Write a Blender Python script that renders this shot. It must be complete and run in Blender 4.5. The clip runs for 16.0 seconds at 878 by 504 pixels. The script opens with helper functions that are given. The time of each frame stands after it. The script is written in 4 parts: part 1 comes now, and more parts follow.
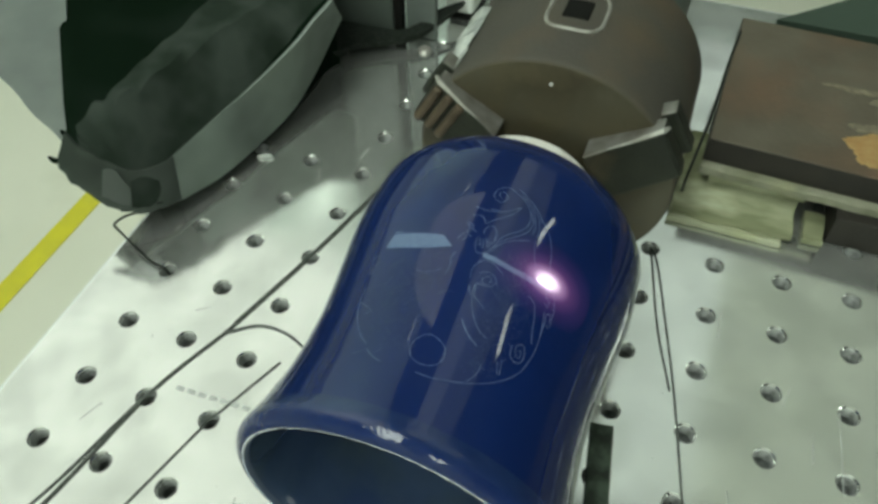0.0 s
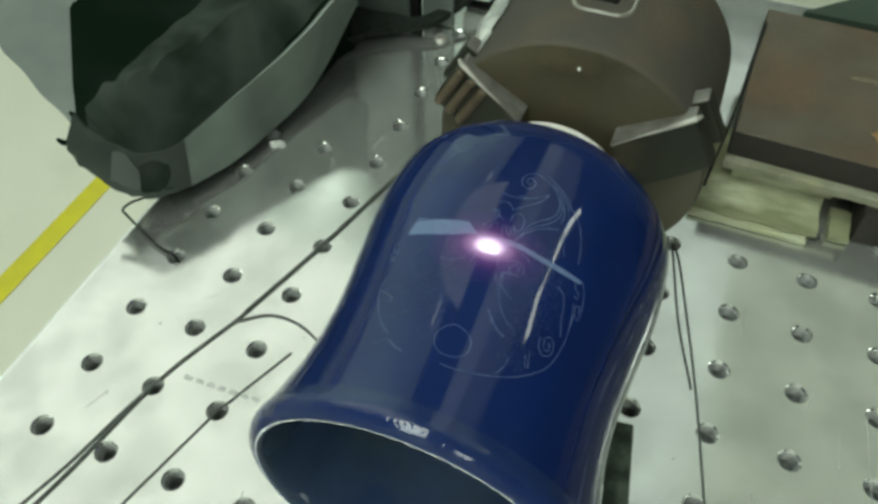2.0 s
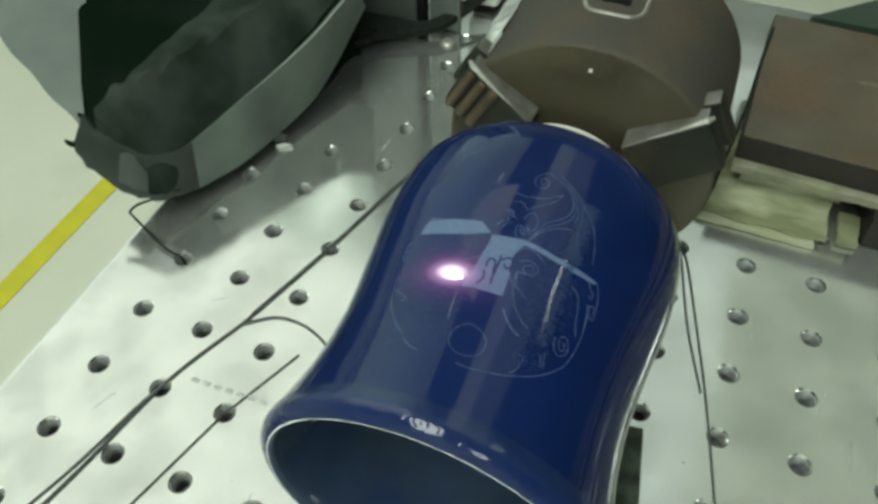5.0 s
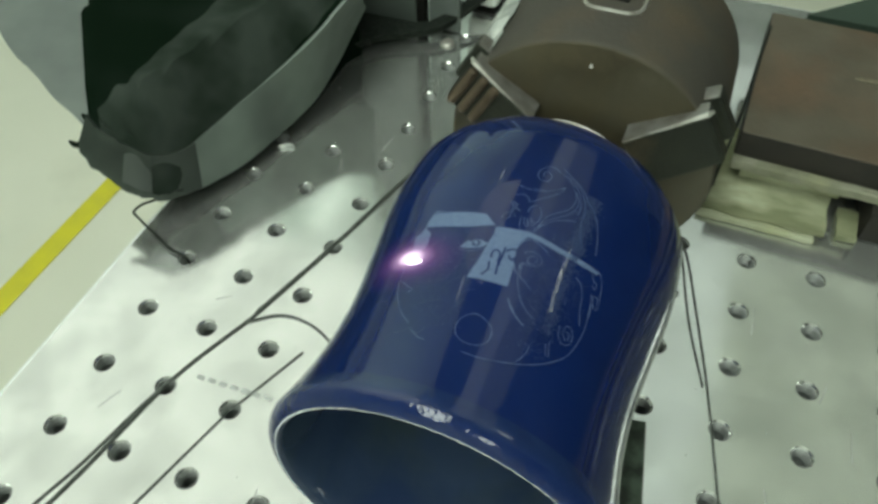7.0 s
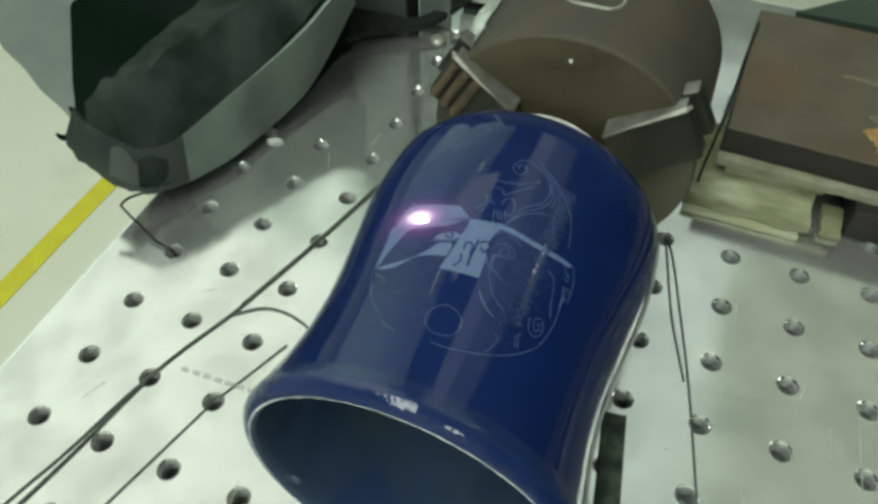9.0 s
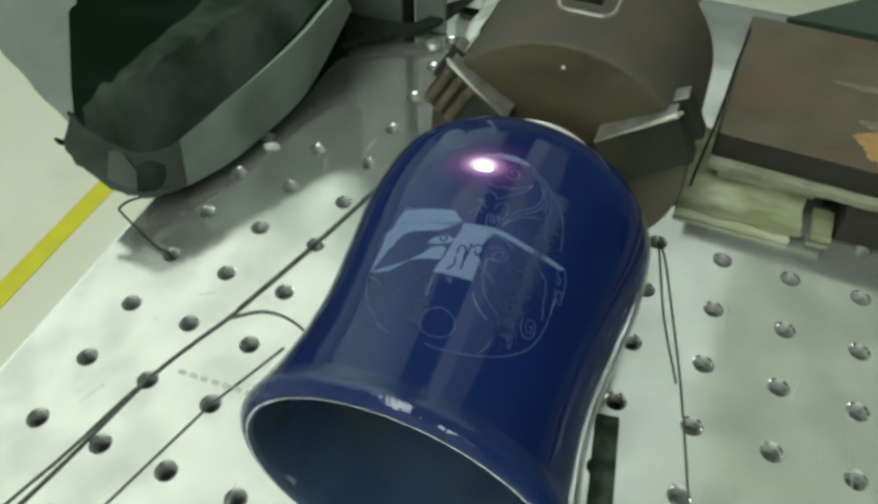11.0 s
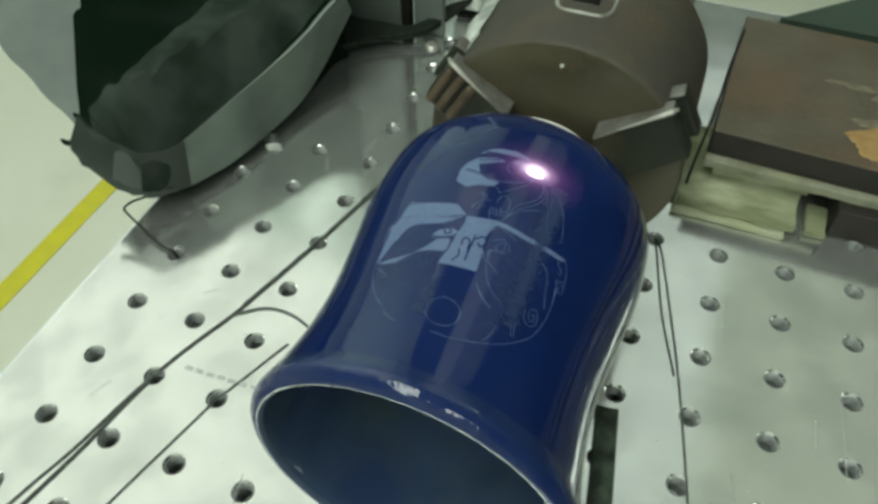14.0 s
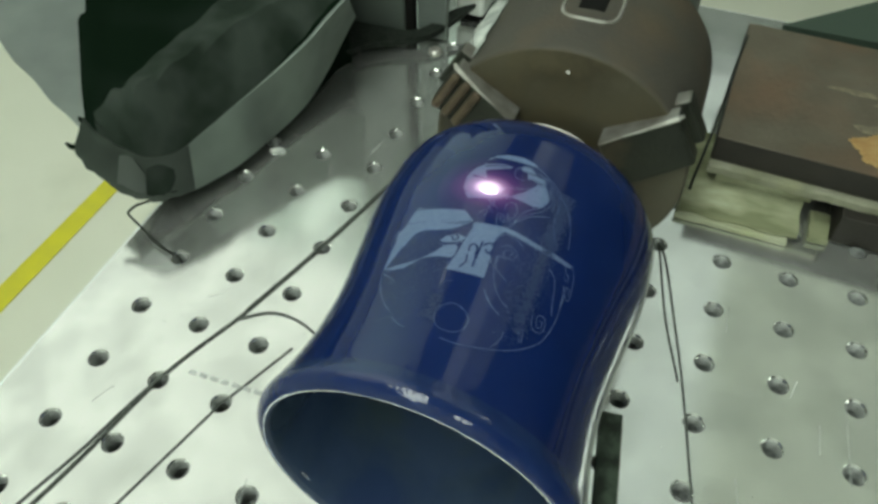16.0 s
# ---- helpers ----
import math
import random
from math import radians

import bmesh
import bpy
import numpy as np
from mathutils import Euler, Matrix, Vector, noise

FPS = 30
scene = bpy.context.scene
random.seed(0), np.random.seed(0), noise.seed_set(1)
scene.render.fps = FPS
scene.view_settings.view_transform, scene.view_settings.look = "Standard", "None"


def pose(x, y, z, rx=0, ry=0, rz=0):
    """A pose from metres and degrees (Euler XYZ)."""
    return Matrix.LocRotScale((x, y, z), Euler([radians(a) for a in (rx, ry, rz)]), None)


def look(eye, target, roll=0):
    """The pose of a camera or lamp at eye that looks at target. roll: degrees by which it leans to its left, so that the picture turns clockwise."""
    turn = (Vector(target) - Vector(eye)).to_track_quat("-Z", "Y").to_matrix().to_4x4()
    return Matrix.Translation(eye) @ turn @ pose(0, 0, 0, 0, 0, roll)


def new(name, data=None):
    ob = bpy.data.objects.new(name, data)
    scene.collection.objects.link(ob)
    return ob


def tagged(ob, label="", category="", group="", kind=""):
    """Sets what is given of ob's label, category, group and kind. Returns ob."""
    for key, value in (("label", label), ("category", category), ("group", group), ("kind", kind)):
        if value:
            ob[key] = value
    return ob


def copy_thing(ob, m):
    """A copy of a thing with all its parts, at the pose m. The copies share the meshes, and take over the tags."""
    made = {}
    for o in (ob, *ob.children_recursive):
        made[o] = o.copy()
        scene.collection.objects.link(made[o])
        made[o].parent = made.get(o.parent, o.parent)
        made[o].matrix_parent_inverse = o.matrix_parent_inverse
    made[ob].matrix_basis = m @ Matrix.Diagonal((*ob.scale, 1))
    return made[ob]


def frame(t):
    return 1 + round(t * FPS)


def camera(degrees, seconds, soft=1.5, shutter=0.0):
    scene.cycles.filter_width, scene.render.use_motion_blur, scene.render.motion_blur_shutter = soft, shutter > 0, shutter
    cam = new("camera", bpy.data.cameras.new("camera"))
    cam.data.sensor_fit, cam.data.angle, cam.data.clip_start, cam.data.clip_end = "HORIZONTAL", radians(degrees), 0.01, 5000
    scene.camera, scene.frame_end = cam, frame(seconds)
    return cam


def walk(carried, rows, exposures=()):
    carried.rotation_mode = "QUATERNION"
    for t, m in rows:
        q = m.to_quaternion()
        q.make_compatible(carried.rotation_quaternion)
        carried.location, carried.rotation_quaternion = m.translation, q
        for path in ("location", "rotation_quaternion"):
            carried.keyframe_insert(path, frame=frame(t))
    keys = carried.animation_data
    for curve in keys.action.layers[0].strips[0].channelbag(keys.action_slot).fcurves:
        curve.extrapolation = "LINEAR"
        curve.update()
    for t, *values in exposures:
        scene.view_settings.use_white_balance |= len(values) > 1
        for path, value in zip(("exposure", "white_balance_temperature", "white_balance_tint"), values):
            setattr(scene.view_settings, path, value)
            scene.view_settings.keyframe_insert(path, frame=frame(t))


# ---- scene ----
cam = camera(61.6, 16.0, soft=3.2)
PATH = [
    (0, (0.16534, -0.05374, 0.22505), (-0.3029, 1.1334, -1.3149), -1.23),
    (0.5, (0.16379, -0.05199, 0.22104), (-0.3093, 1.1374, -1.3157), -1.29),
    (1, (0.16252, -0.04898, 0.21892), (-0.3073, 1.1379, -1.3208), -0.94),
    (1.5, (0.16072, -0.04986, 0.21736), (-0.3050, 1.1304, -1.3286), -0.67),
    (2, (0.15997, -0.05258, 0.21839), (-0.3146, 1.1235, -1.3281), -0.58),
    (2.5, (0.16098, -0.05310, 0.21834), (-0.3184, 1.1274, -1.3233), -0.73),
    (3, (0.16053, -0.05395, 0.21810), (-0.3224, 1.1291, -1.3205), -0.70),
    (3.5, (0.16035, -0.05407, 0.21811), (-0.3255, 1.1314, -1.3177), -0.71),
    (4, (0.15939, -0.05418, 0.21736), (-0.3260, 1.1327, -1.3175), -0.64),
    (6.5, (0.15685, -0.05649, 0.21666), (-0.3198, 1.1403, -1.3132), -0.14),
    (7, (0.15763, -0.05791, 0.21661), (-0.3238, 1.1418, -1.3095), -0.70),
    (7.5, (0.15971, -0.05740, 0.21758), (-0.3230, 1.1440, -1.3068), -0.79),
    (8, (0.16067, -0.05728, 0.21651), (-0.3232, 1.1405, -1.3103), -0.58),
    (8.5, (0.16237, -0.05699, 0.21601), (-0.3235, 1.1384, -1.3120), -0.63),
    (9, (0.16367, -0.05736, 0.21663), (-0.3177, 1.1374, -1.3134), -0.46),
    (11.5, (0.16490, -0.05935, 0.21886), (-0.3091, 1.1466, -1.3046), -0.11),
    (12, (0.16432, -0.05993, 0.21800), (-0.3081, 1.1460, -1.3060), 0.05),
    (12.5, (0.16391, -0.06045, 0.21790), (-0.3076, 1.1464, -1.3056), -0.01),
    (13, (0.16270, -0.06251, 0.21903), (-0.3102, 1.1462, -1.3026), -0.20),
    (13.5, (0.16337, -0.06372, 0.22081), (-0.3072, 1.1480, -1.2991), -0.18),
    (14, (0.16505, -0.06412, 0.22058), (-0.3048, 1.1515, -1.2965), -0.19),
    (14.5, (0.16549, -0.06385, 0.21956), (-0.3038, 1.1526, -1.2970), -0.13),
    (15, (0.16568, -0.06290, 0.21967), (-0.3038, 1.1522, -1.2979), -0.11),
    (15.5, (0.16459, -0.06328, 0.22076), (-0.3036, 1.1536, -1.2958), -0.01),
    (16, (0.16320, -0.06455, 0.22114), (-0.3069, 1.1588, -1.2896), 0.09),
]
walk(cam, [(t, look(eye, target, roll)) for t, eye, target, roll in PATH], exposures=[(0, -0.28), (16, -0.28)])

# ---- world and light ----
world = bpy.data.worlds.new("room_air")
scene.world = world
world.use_nodes = True
world.node_tree.nodes["Background"].inputs[0].default_value = (0.75, 0.85, 0.80, 1)
world.node_tree.nodes["Background"].inputs[1].default_value = 0.25
LAMP_TINT = (0.88, 1.0, 0.89)
PANEL_WATTS = 15.0
FLOOR_Z = -0.85
CEIL_Z = 2.15


# ---- materials ----
def material(name, color, rough=0.5, metal=0.0, coat=0.0, spec=0.5, alt=None, scale=40.0, detail=6.0, lo=0.35, hi=0.65,
             bump=0.0, bump_scale=200.0, rough_var=0.0, stain=None, stain_scale=8.0, stain_detail=8.0, stain_lo=0.55, stain_hi=0.7, stretch=(1, 1, 1)):
    """A principled material with grain of two colours, stains at a second scale, uneven gloss and fine relief."""
    m = bpy.data.materials.new(name)
    m.use_nodes = True
    nt = m.node_tree
    b = nt.nodes["Principled BSDF"]
    b.inputs["Base Color"].default_value = (*color, 1)
    b.inputs["Roughness"].default_value = rough
    b.inputs["Metallic"].default_value = metal
    b.inputs["Specular IOR Level"].default_value = spec
    b.inputs["Coat Weight"].default_value = coat
    b.inputs["Coat Roughness"].default_value = 0.03
    geo = nt.nodes.new("ShaderNodeTexCoord")
    mp = nt.nodes.new("ShaderNodeMapping")
    mp.inputs["Scale"].default_value = stretch
    nt.links.new(geo.outputs["Object"], mp.inputs["Vector"])

    def fog(sc, a, z, det=detail):
        n = nt.nodes.new("ShaderNodeTexNoise")
        n.inputs["Scale"].default_value = sc
        n.inputs["Detail"].default_value = det
        nt.links.new(mp.outputs["Vector"], n.inputs["Vector"])
        r = nt.nodes.new("ShaderNodeMapRange")
        r.inputs["From Min"].default_value = a
        r.inputs["From Max"].default_value = z
        nt.links.new(n.outputs["Fac"], r.inputs["Value"])
        return r.outputs["Result"]

    last = None
    if alt:
        mix = nt.nodes.new("ShaderNodeMix")
        mix.data_type = "RGBA"
        mix.inputs["A"].default_value = (*color, 1)
        mix.inputs["B"].default_value = (*alt, 1)
        nt.links.new(fog(scale, lo, hi), mix.inputs["Factor"])
        last = mix.outputs["Result"]
    if stain:
        mix = nt.nodes.new("ShaderNodeMix")
        mix.data_type = "RGBA"
        mix.inputs["A"].default_value = (*color, 1)
        if last:
            nt.links.new(last, mix.inputs["A"])
        mix.inputs["B"].default_value = (*stain, 1)
        nt.links.new(fog(stain_scale, stain_lo, stain_hi, stain_detail), mix.inputs["Factor"])
        last = mix.outputs["Result"]
    if last:
        nt.links.new(last, b.inputs["Base Color"])
    if rough_var:
        r = nt.nodes.new("ShaderNodeMapRange")
        r.inputs["To Min"].default_value = rough - rough_var
        r.inputs["To Max"].default_value = rough + rough_var
        nt.links.new(fog(scale * 0.6, 0.3, 0.7), r.inputs["Value"])
        nt.links.new(r.outputs["Result"], b.inputs["Roughness"])
    if bump:
        bp = nt.nodes.new("ShaderNodeBump")
        bp.inputs["Strength"].default_value = bump
        bp.inputs["Distance"].default_value = 0.0006
        nt.links.new(fog(bump_scale, 0.2, 0.8), bp.inputs["Height"])
        nt.links.new(bp.outputs["Normal"], b.inputs["Normal"])
    return m


def glow(name, color, strength):
    m = bpy.data.materials.new(name)
    m.use_nodes = True
    b = m.node_tree.nodes["Principled BSDF"]
    b.inputs["Base Color"].default_value = (*color, 1)
    b.inputs["Emission Color"].default_value = (*color, 1)
    b.inputs["Emission Strength"].default_value = strength
    return m


M_FLOOR = material("cream_floor_paint", (0.73, 0.725, 0.60), 0.35, alt=(0.78, 0.77, 0.65), scale=3, stain=(0.52, 0.515, 0.40), stain_scale=1.5, rough_var=0.1)
M_TAPE = material("yellow_floor_paint", (0.70, 0.63, 0.02), 0.5, alt=(0.62, 0.56, 0.03), scale=20)
M_WALL = material("white_wall_paint", (0.72, 0.74, 0.70), 0.7, alt=(0.68, 0.70, 0.66), scale=2)
M_CEIL = material("ceiling_paint", (0.33, 0.35, 0.34), 0.8, alt=(0.27, 0.29, 0.28), scale=1.2)
M_DARKWALL = material("dark_wall_paint", (0.06, 0.07, 0.065), 0.7, alt=(0.05, 0.06, 0.055), scale=2)
M_DIMWALL = material("grey_wall_paint", (0.30, 0.32, 0.31), 0.7, alt=(0.24, 0.26, 0.25), scale=2)
M_TUBE = glow("lamp_diffuser_light", LAMP_TINT, 4.0)
# dimmer copy for the short tube, to weaken its pool on the table
M_WEAKTUBE = glow("dim_lamp_diffuser_light", LAMP_TINT, 2.2)
M_PANELGLOW = glow("panel_diffuser_light", LAMP_TINT, 6.0)
M_ROOFGLOW = glow("frosted_roof_light", (0.86, 1.0, 0.93), 0.28)
M_LEFTLIFT = glow("bright_ceiling_lift", (0.95, 1.0, 0.94), 0.88)
M_STRIPLIGHT = glow("strip_roof_light", (0.90, 1.0, 0.98), 0.57)
M_DIMLIGHT = glow("dim_ceiling_lift", (0.92, 1.0, 0.90), 0.19)
M_FIXTURE = material("white_lamp_enamel", (0.8, 0.8, 0.78), 0.4)
M_ALU = material("milled_aluminium", (0.76, 0.775, 0.74), 0.13, metal=0.86, alt=(0.66, 0.675, 0.65), scale=45, detail=4, rough_var=0.05,
                 stain=(0.54, 0.56, 0.53), stain_scale=40, stain_detail=8, stain_lo=0.44, stain_hi=0.76)
M_CHAMFER = material("edge_glint_aluminium", (0.86, 0.88, 0.86), 0.45, metal=0.2, alt=(0.76, 0.78, 0.75), scale=300)
M_STAMP = material("grey_stamp_ink", (0.36, 0.38, 0.36), 0.6, alt=(0.52, 0.54, 0.51), scale=900)
# the plate's metal made darker, so the shade in the holes is painted in
M_BORE = material("shaded_bore_aluminium", (0.40, 0.415, 0.40), 0.42, metal=0.5, alt=(0.22, 0.23, 0.22), scale=400)
M_GLAZE = material("cobalt_blue_glaze", (0.0046, 0.0150, 0.084), 0.05, spec=0.55, alt=(0.0054, 0.0175, 0.096), scale=30, stain=(0.0040, 0.0125, 0.070), stain_scale=20, bump=0.006, bump_scale=70)
# inside glaze lightened and greyed in colour for the light reflected there
M_GLAZEIN = material("inner_lightened_glaze", (0.036, 0.058, 0.106), 0.03, spec=1.0, alt=(0.042, 0.064, 0.084), scale=55, lo=0.44, hi=0.62, detail=3, stain=(0.022, 0.038, 0.090), stain_scale=26, bump=0.01, bump_scale=40)
M_RIM = material("pitted_rim_glaze", (0.0085, 0.021, 0.088), 0.10, spec=0.7, alt=(0.014, 0.030, 0.10), scale=120, bump=0.22, bump_scale=260)
# paler ring; the highlight along the lip is put into its colour
M_LIP = material("lip_line_highlight", (0.055, 0.075, 0.115), 0.50, spec=0.12, alt=(0.04, 0.055, 0.09), scale=200)
M_FLARE = material("pitted_glaze_on_the_rim", (0.0075, 0.019, 0.086), 0.08, spec=0.45, alt=(0.011, 0.024, 0.092), scale=90, stain=(0.016, 0.028, 0.082), stain_scale=45, detail=2, bump=0.30, bump_scale=420)
M_FOOT = material("unglazed_white_clay", (0.75, 0.74, 0.70), 0.8, alt=(0.68, 0.66, 0.60), scale=300)
M_MARK = material("etched_glaze_frost", (0.115, 0.165, 0.285), 0.6, alt=(0.09, 0.135, 0.25), scale=900)
M_LINE = material("etched_glaze_line", (0.095, 0.14, 0.265), 0.55, alt=(0.04, 0.065, 0.16), scale=700, lo=0.4, hi=0.6)
M_STIPPLE = material("fine_etched_stipple", (0.035, 0.055, 0.14), 0.6, alt=(0.03, 0.05, 0.13), scale=700)
M_DULL = material("streak_breaking_glaze", (0.012, 0.027, 0.092), 0.5, alt=(0.017, 0.034, 0.100), scale=500)
M_FAINT = material("faint_etched_line", (0.03, 0.05, 0.13), 0.5, alt=(0.015, 0.03, 0.10), scale=700)
M_STEEL = material("brown_oiled_steel", (0.066, 0.060, 0.050), 0.68, metal=0.1, spec=0.3, alt=(0.074, 0.067, 0.052), scale=35, rough_var=0.1,
                   stain=(0.12, 0.085, 0.05), stain_scale=22, stain_lo=0.5, stain_hi=0.75, bump=0.25, bump_scale=700)
M_STEELFACE = material("brown_rusty_face", (0.075, 0.062, 0.034), 0.55, metal=0.2, alt=(0.040, 0.032, 0.016), scale=75, lo=0.4, hi=0.6,
                       stain=(0.10, 0.090, 0.060), stain_scale=38, stain_lo=0.45, stain_hi=0.7, bump=0.1, bump_scale=1500)
# jaw fronts darkened and sides lightened, so light and shade sit in the colour
M_JAW = material("shaded_worn_jaw_steel", (0.034, 0.037, 0.026), 0.55, metal=0.2, spec=0.3, alt=(0.020, 0.023, 0.017), scale=70, stain=(0.060, 0.050, 0.032), stain_scale=60, bump=0.25, bump_scale=700)
M_JAWSIDE = material("lit_jaw_steel", (0.27, 0.265, 0.245), 0.40, metal=0.6, alt=(0.15, 0.135, 0.115), scale=130, rough_var=0.1, stain=(0.12, 0.10, 0.075), stain_scale=90, bump=0.2, bump_scale=900)
M_FOIL = material("crumpled_pale_foil", (0.62, 0.64, 0.60), 0.4, metal=0.5, alt=(0.36, 0.38, 0.36), scale=150, lo=0.4, hi=0.6)
M_RIDGE = material("brown_ridge_steel", (0.125, 0.092, 0.060), 0.55, metal=0.2, alt=(0.075, 0.055, 0.034), scale=120, bump=0.25, bump_scale=700)
M_BRIGHT = material("pale_bright_steel", (0.55, 0.54, 0.50), 0.4, metal=0.6, alt=(0.35, 0.33, 0.29), scale=250)
M_DARK = material("black_void", (0.008, 0.008, 0.007), 0.9, spec=0.1)
M_RUST = material("rusty_brown_plate", (0.112, 0.096, 0.070), 0.62, metal=0.15, alt=(0.080, 0.066, 0.046), scale=34, stain=(0.125, 0.080, 0.050), stain_scale=26, stain_lo=0.48,
                  stain_hi=0.72, bump=0.4, bump_scale=400, rough_var=0.12)
M_OCHRE = material("ochre_rust_crust", (0.34, 0.22, 0.085), 0.85, alt=(0.30, 0.17, 0.06), scale=250, bump=0.6, bump_scale=500)
M_OCHRE2 = material("pale_rust_streak", (0.19, 0.165, 0.11), 0.8, alt=(0.12, 0.10, 0.07), scale=260, bump=0.4, bump_scale=500)
M_GREEN = material("dark_green_paint", (0.035, 0.055, 0.04), 0.5, alt=(0.028, 0.045, 0.033), scale=30)
M_BLACKEDGE = material("shaded_edge_black", (0.012, 0.010, 0.007), 0.7, alt=(0.02, 0.016, 0.011), scale=80, bump=0.3, bump_scale=500)
M_CARD = material("cream_card", (0.27, 0.265, 0.20), 0.8, alt=(0.17, 0.17, 0.11), scale=90, stain=(0.26, 0.26, 0.16), stain_scale=50, bump=0.2, bump_scale=500)
M_PAPER = material("cream_paper", (0.42, 0.43, 0.31), 0.85, alt=(0.33, 0.34, 0.22), scale=60, stain=(0.36, 0.37, 0.22), stain_scale=50, bump=0.2, bump_scale=300)
M_PAD = material("yellowed_paper_pad", (0.23, 0.24, 0.14), 0.85, alt=(0.13, 0.14, 0.07), scale=60, stain=(0.40, 0.41, 0.28), stain_scale=50, stain_lo=0.5, stain_hi=0.72, bump=0.3, bump_scale=250, stretch=(0.5, 1.6, 1.6))
M_SHEET = material("black_plastic_sheet", (0.0045, 0.0095, 0.0055), 0.6, spec=0.0, alt=(0.009, 0.0145, 0.0105), lo=0.45, hi=0.68, detail=1.5, scale=24, rough_var=0.12, bump=0.3, bump_scale=55)
M_SHEET2 = material("dark_grey_plastic_sheet", (0.026, 0.034, 0.028), 0.5, spec=0.2, alt=(0.072, 0.084, 0.074), scale=38, lo=0.38, hi=0.64, detail=1.5, bump=0.3, bump_scale=70)
M_GREY = material("grey_plastic_sheet", (0.185, 0.220, 0.192), 0.55, alt=(0.105, 0.126, 0.110), scale=34, lo=0.35, hi=0.7, detail=2, rough_var=0.1, bump=0.35, bump_scale=60)
M_WIRE = material("black_wire_enamel", (0.008, 0.011, 0.008), 0.6, spec=0.15, alt=(0.02, 0.024, 0.02), scale=500)
M_PEN = material("black_marker_ink", (0.035, 0.042, 0.035), 0.6, alt=(0.09, 0.10, 0.09), scale=600)
M_MOTTLED = material("mottled_green_black", (0.012, 0.02, 0.012), 0.5, alt=(0.07, 0.10, 0.07), scale=160, lo=0.42, hi=0.62)
M_WING = material("grey_side_plate_paint", (0.13, 0.15, 0.135), 0.5, alt=(0.10, 0.115, 0.105), scale=50)
M_LAYER = material("grey_plastic_layer", (0.068, 0.080, 0.071), 0.5, alt=(0.050, 0.060, 0.053), scale=40, detail=1.5, bump=0.3, bump_scale=90)
M_FOLD = material("dull_folded_plastic", (0.017, 0.024, 0.018), 0.6, spec=0.02, alt=(0.042, 0.052, 0.044), scale=50, lo=0.35, hi=0.65, detail=2, bump=0.35, bump_scale=90)
M_PANEL = material("grey_green_panel", (0.085, 0.10, 0.088), 0.5, alt=(0.065, 0.078, 0.068), scale=30)
M_WHITE = material("white_moulded_plastic", (0.70, 0.72, 0.68), 0.4, alt=(0.64, 0.66, 0.62), scale=20)


# ---- mesh helpers ----
def part(name, bm, mat, parent=None, label="", smooth=0.0):
    me = bpy.data.meshes.new(name)
    bm.to_mesh(me)
    bm.free()
    for x in (mat if isinstance(mat, (list, tuple)) else [mat]):
        me.materials.append(x)
    if smooth:
        me.shade_smooth()
        me.set_sharp_from_angle(angle=radians(smooth))
    ob = new(name, me)
    if parent is not None:
        ob.parent = parent
    if label:
        ob["label"] = label
    return ob


def thing(name, m, label, category, group="", kind=""):
    ob = new(name)
    ob.empty_display_size = 0.01
    ob.matrix_world = m
    return tagged(ob, label, category, group, kind)


def box_bm(x0, x1, y0, y1, z0, z1, bevel=0.0, seg=2, bm=None):
    bm = bm or bmesh.new()
    r = bmesh.ops.create_cube(bm, size=1)
    vs = r["verts"]
    for v in vs:
        v.co = Vector(((x0 + x1) / 2 + v.co.x * (x1 - x0), (y0 + y1) / 2 + v.co.y * (y1 - y0), (z0 + z1) / 2 + v.co.z * (z1 - z0)))
    if bevel:
        es = list({e for v in vs for e in v.link_edges})
        bmesh.ops.bevel(bm, geom=es, offset=bevel, segments=seg, affect="EDGES", profile=0.5)
    return bm


def lathe_bm(profile, seg=96, closed=False):
    """Turns a list of (along y, radius) round the y axis."""
    bm = bmesh.new()
    rings = []
    for s, r in profile:
        if r < 1e-6:
            rings.append([bm.verts.new((0, s, 0))])
        else:
            rings.append([bm.verts.new((r * math.sin(2 * math.pi * k / seg), s, r * math.cos(2 * math.pi * k / seg))) for k in range(seg)])
    pairs = list(zip(rings, rings[1:])) + ([(rings[-1], rings[0])] if closed else [])
    for a, b in pairs:
        for k in range(seg):
            k2 = (k + 1) % seg
            if len(a) == 1 and len(b) == 1:
                continue
            if len(a) == 1:
                bm.faces.new((a[0], b[k2], b[k]))
            elif len(b) == 1:
                bm.faces.new((a[k], a[k2], b[0]))
            else:
                bm.faces.new((a[k], a[k2], b[k2], b[k]))
    bmesh.ops.recalc_face_normals(bm, faces=bm.faces)
    return bm


def smooth_line(points, n=8):
    """A Catmull-Rom line through the points."""
    P = [Vector(p) for p in points]
    P = [P[0] * 2 - P[1]] + P + [P[-1] * 2 - P[-2]]
    out = []
    for i in range(1, len(P) - 2):
        for k in range(n):
            t = k / n
            a, b, c, d = P[i - 1:i + 3]
            out.append(0.5 * ((2 * b) + (c - a) * t + (2 * a - 5 * b + 4 * c - d) * t * t + (3 * b - a - 3 * c + d) * t ** 3))
    out.append(P[-2])
    return out


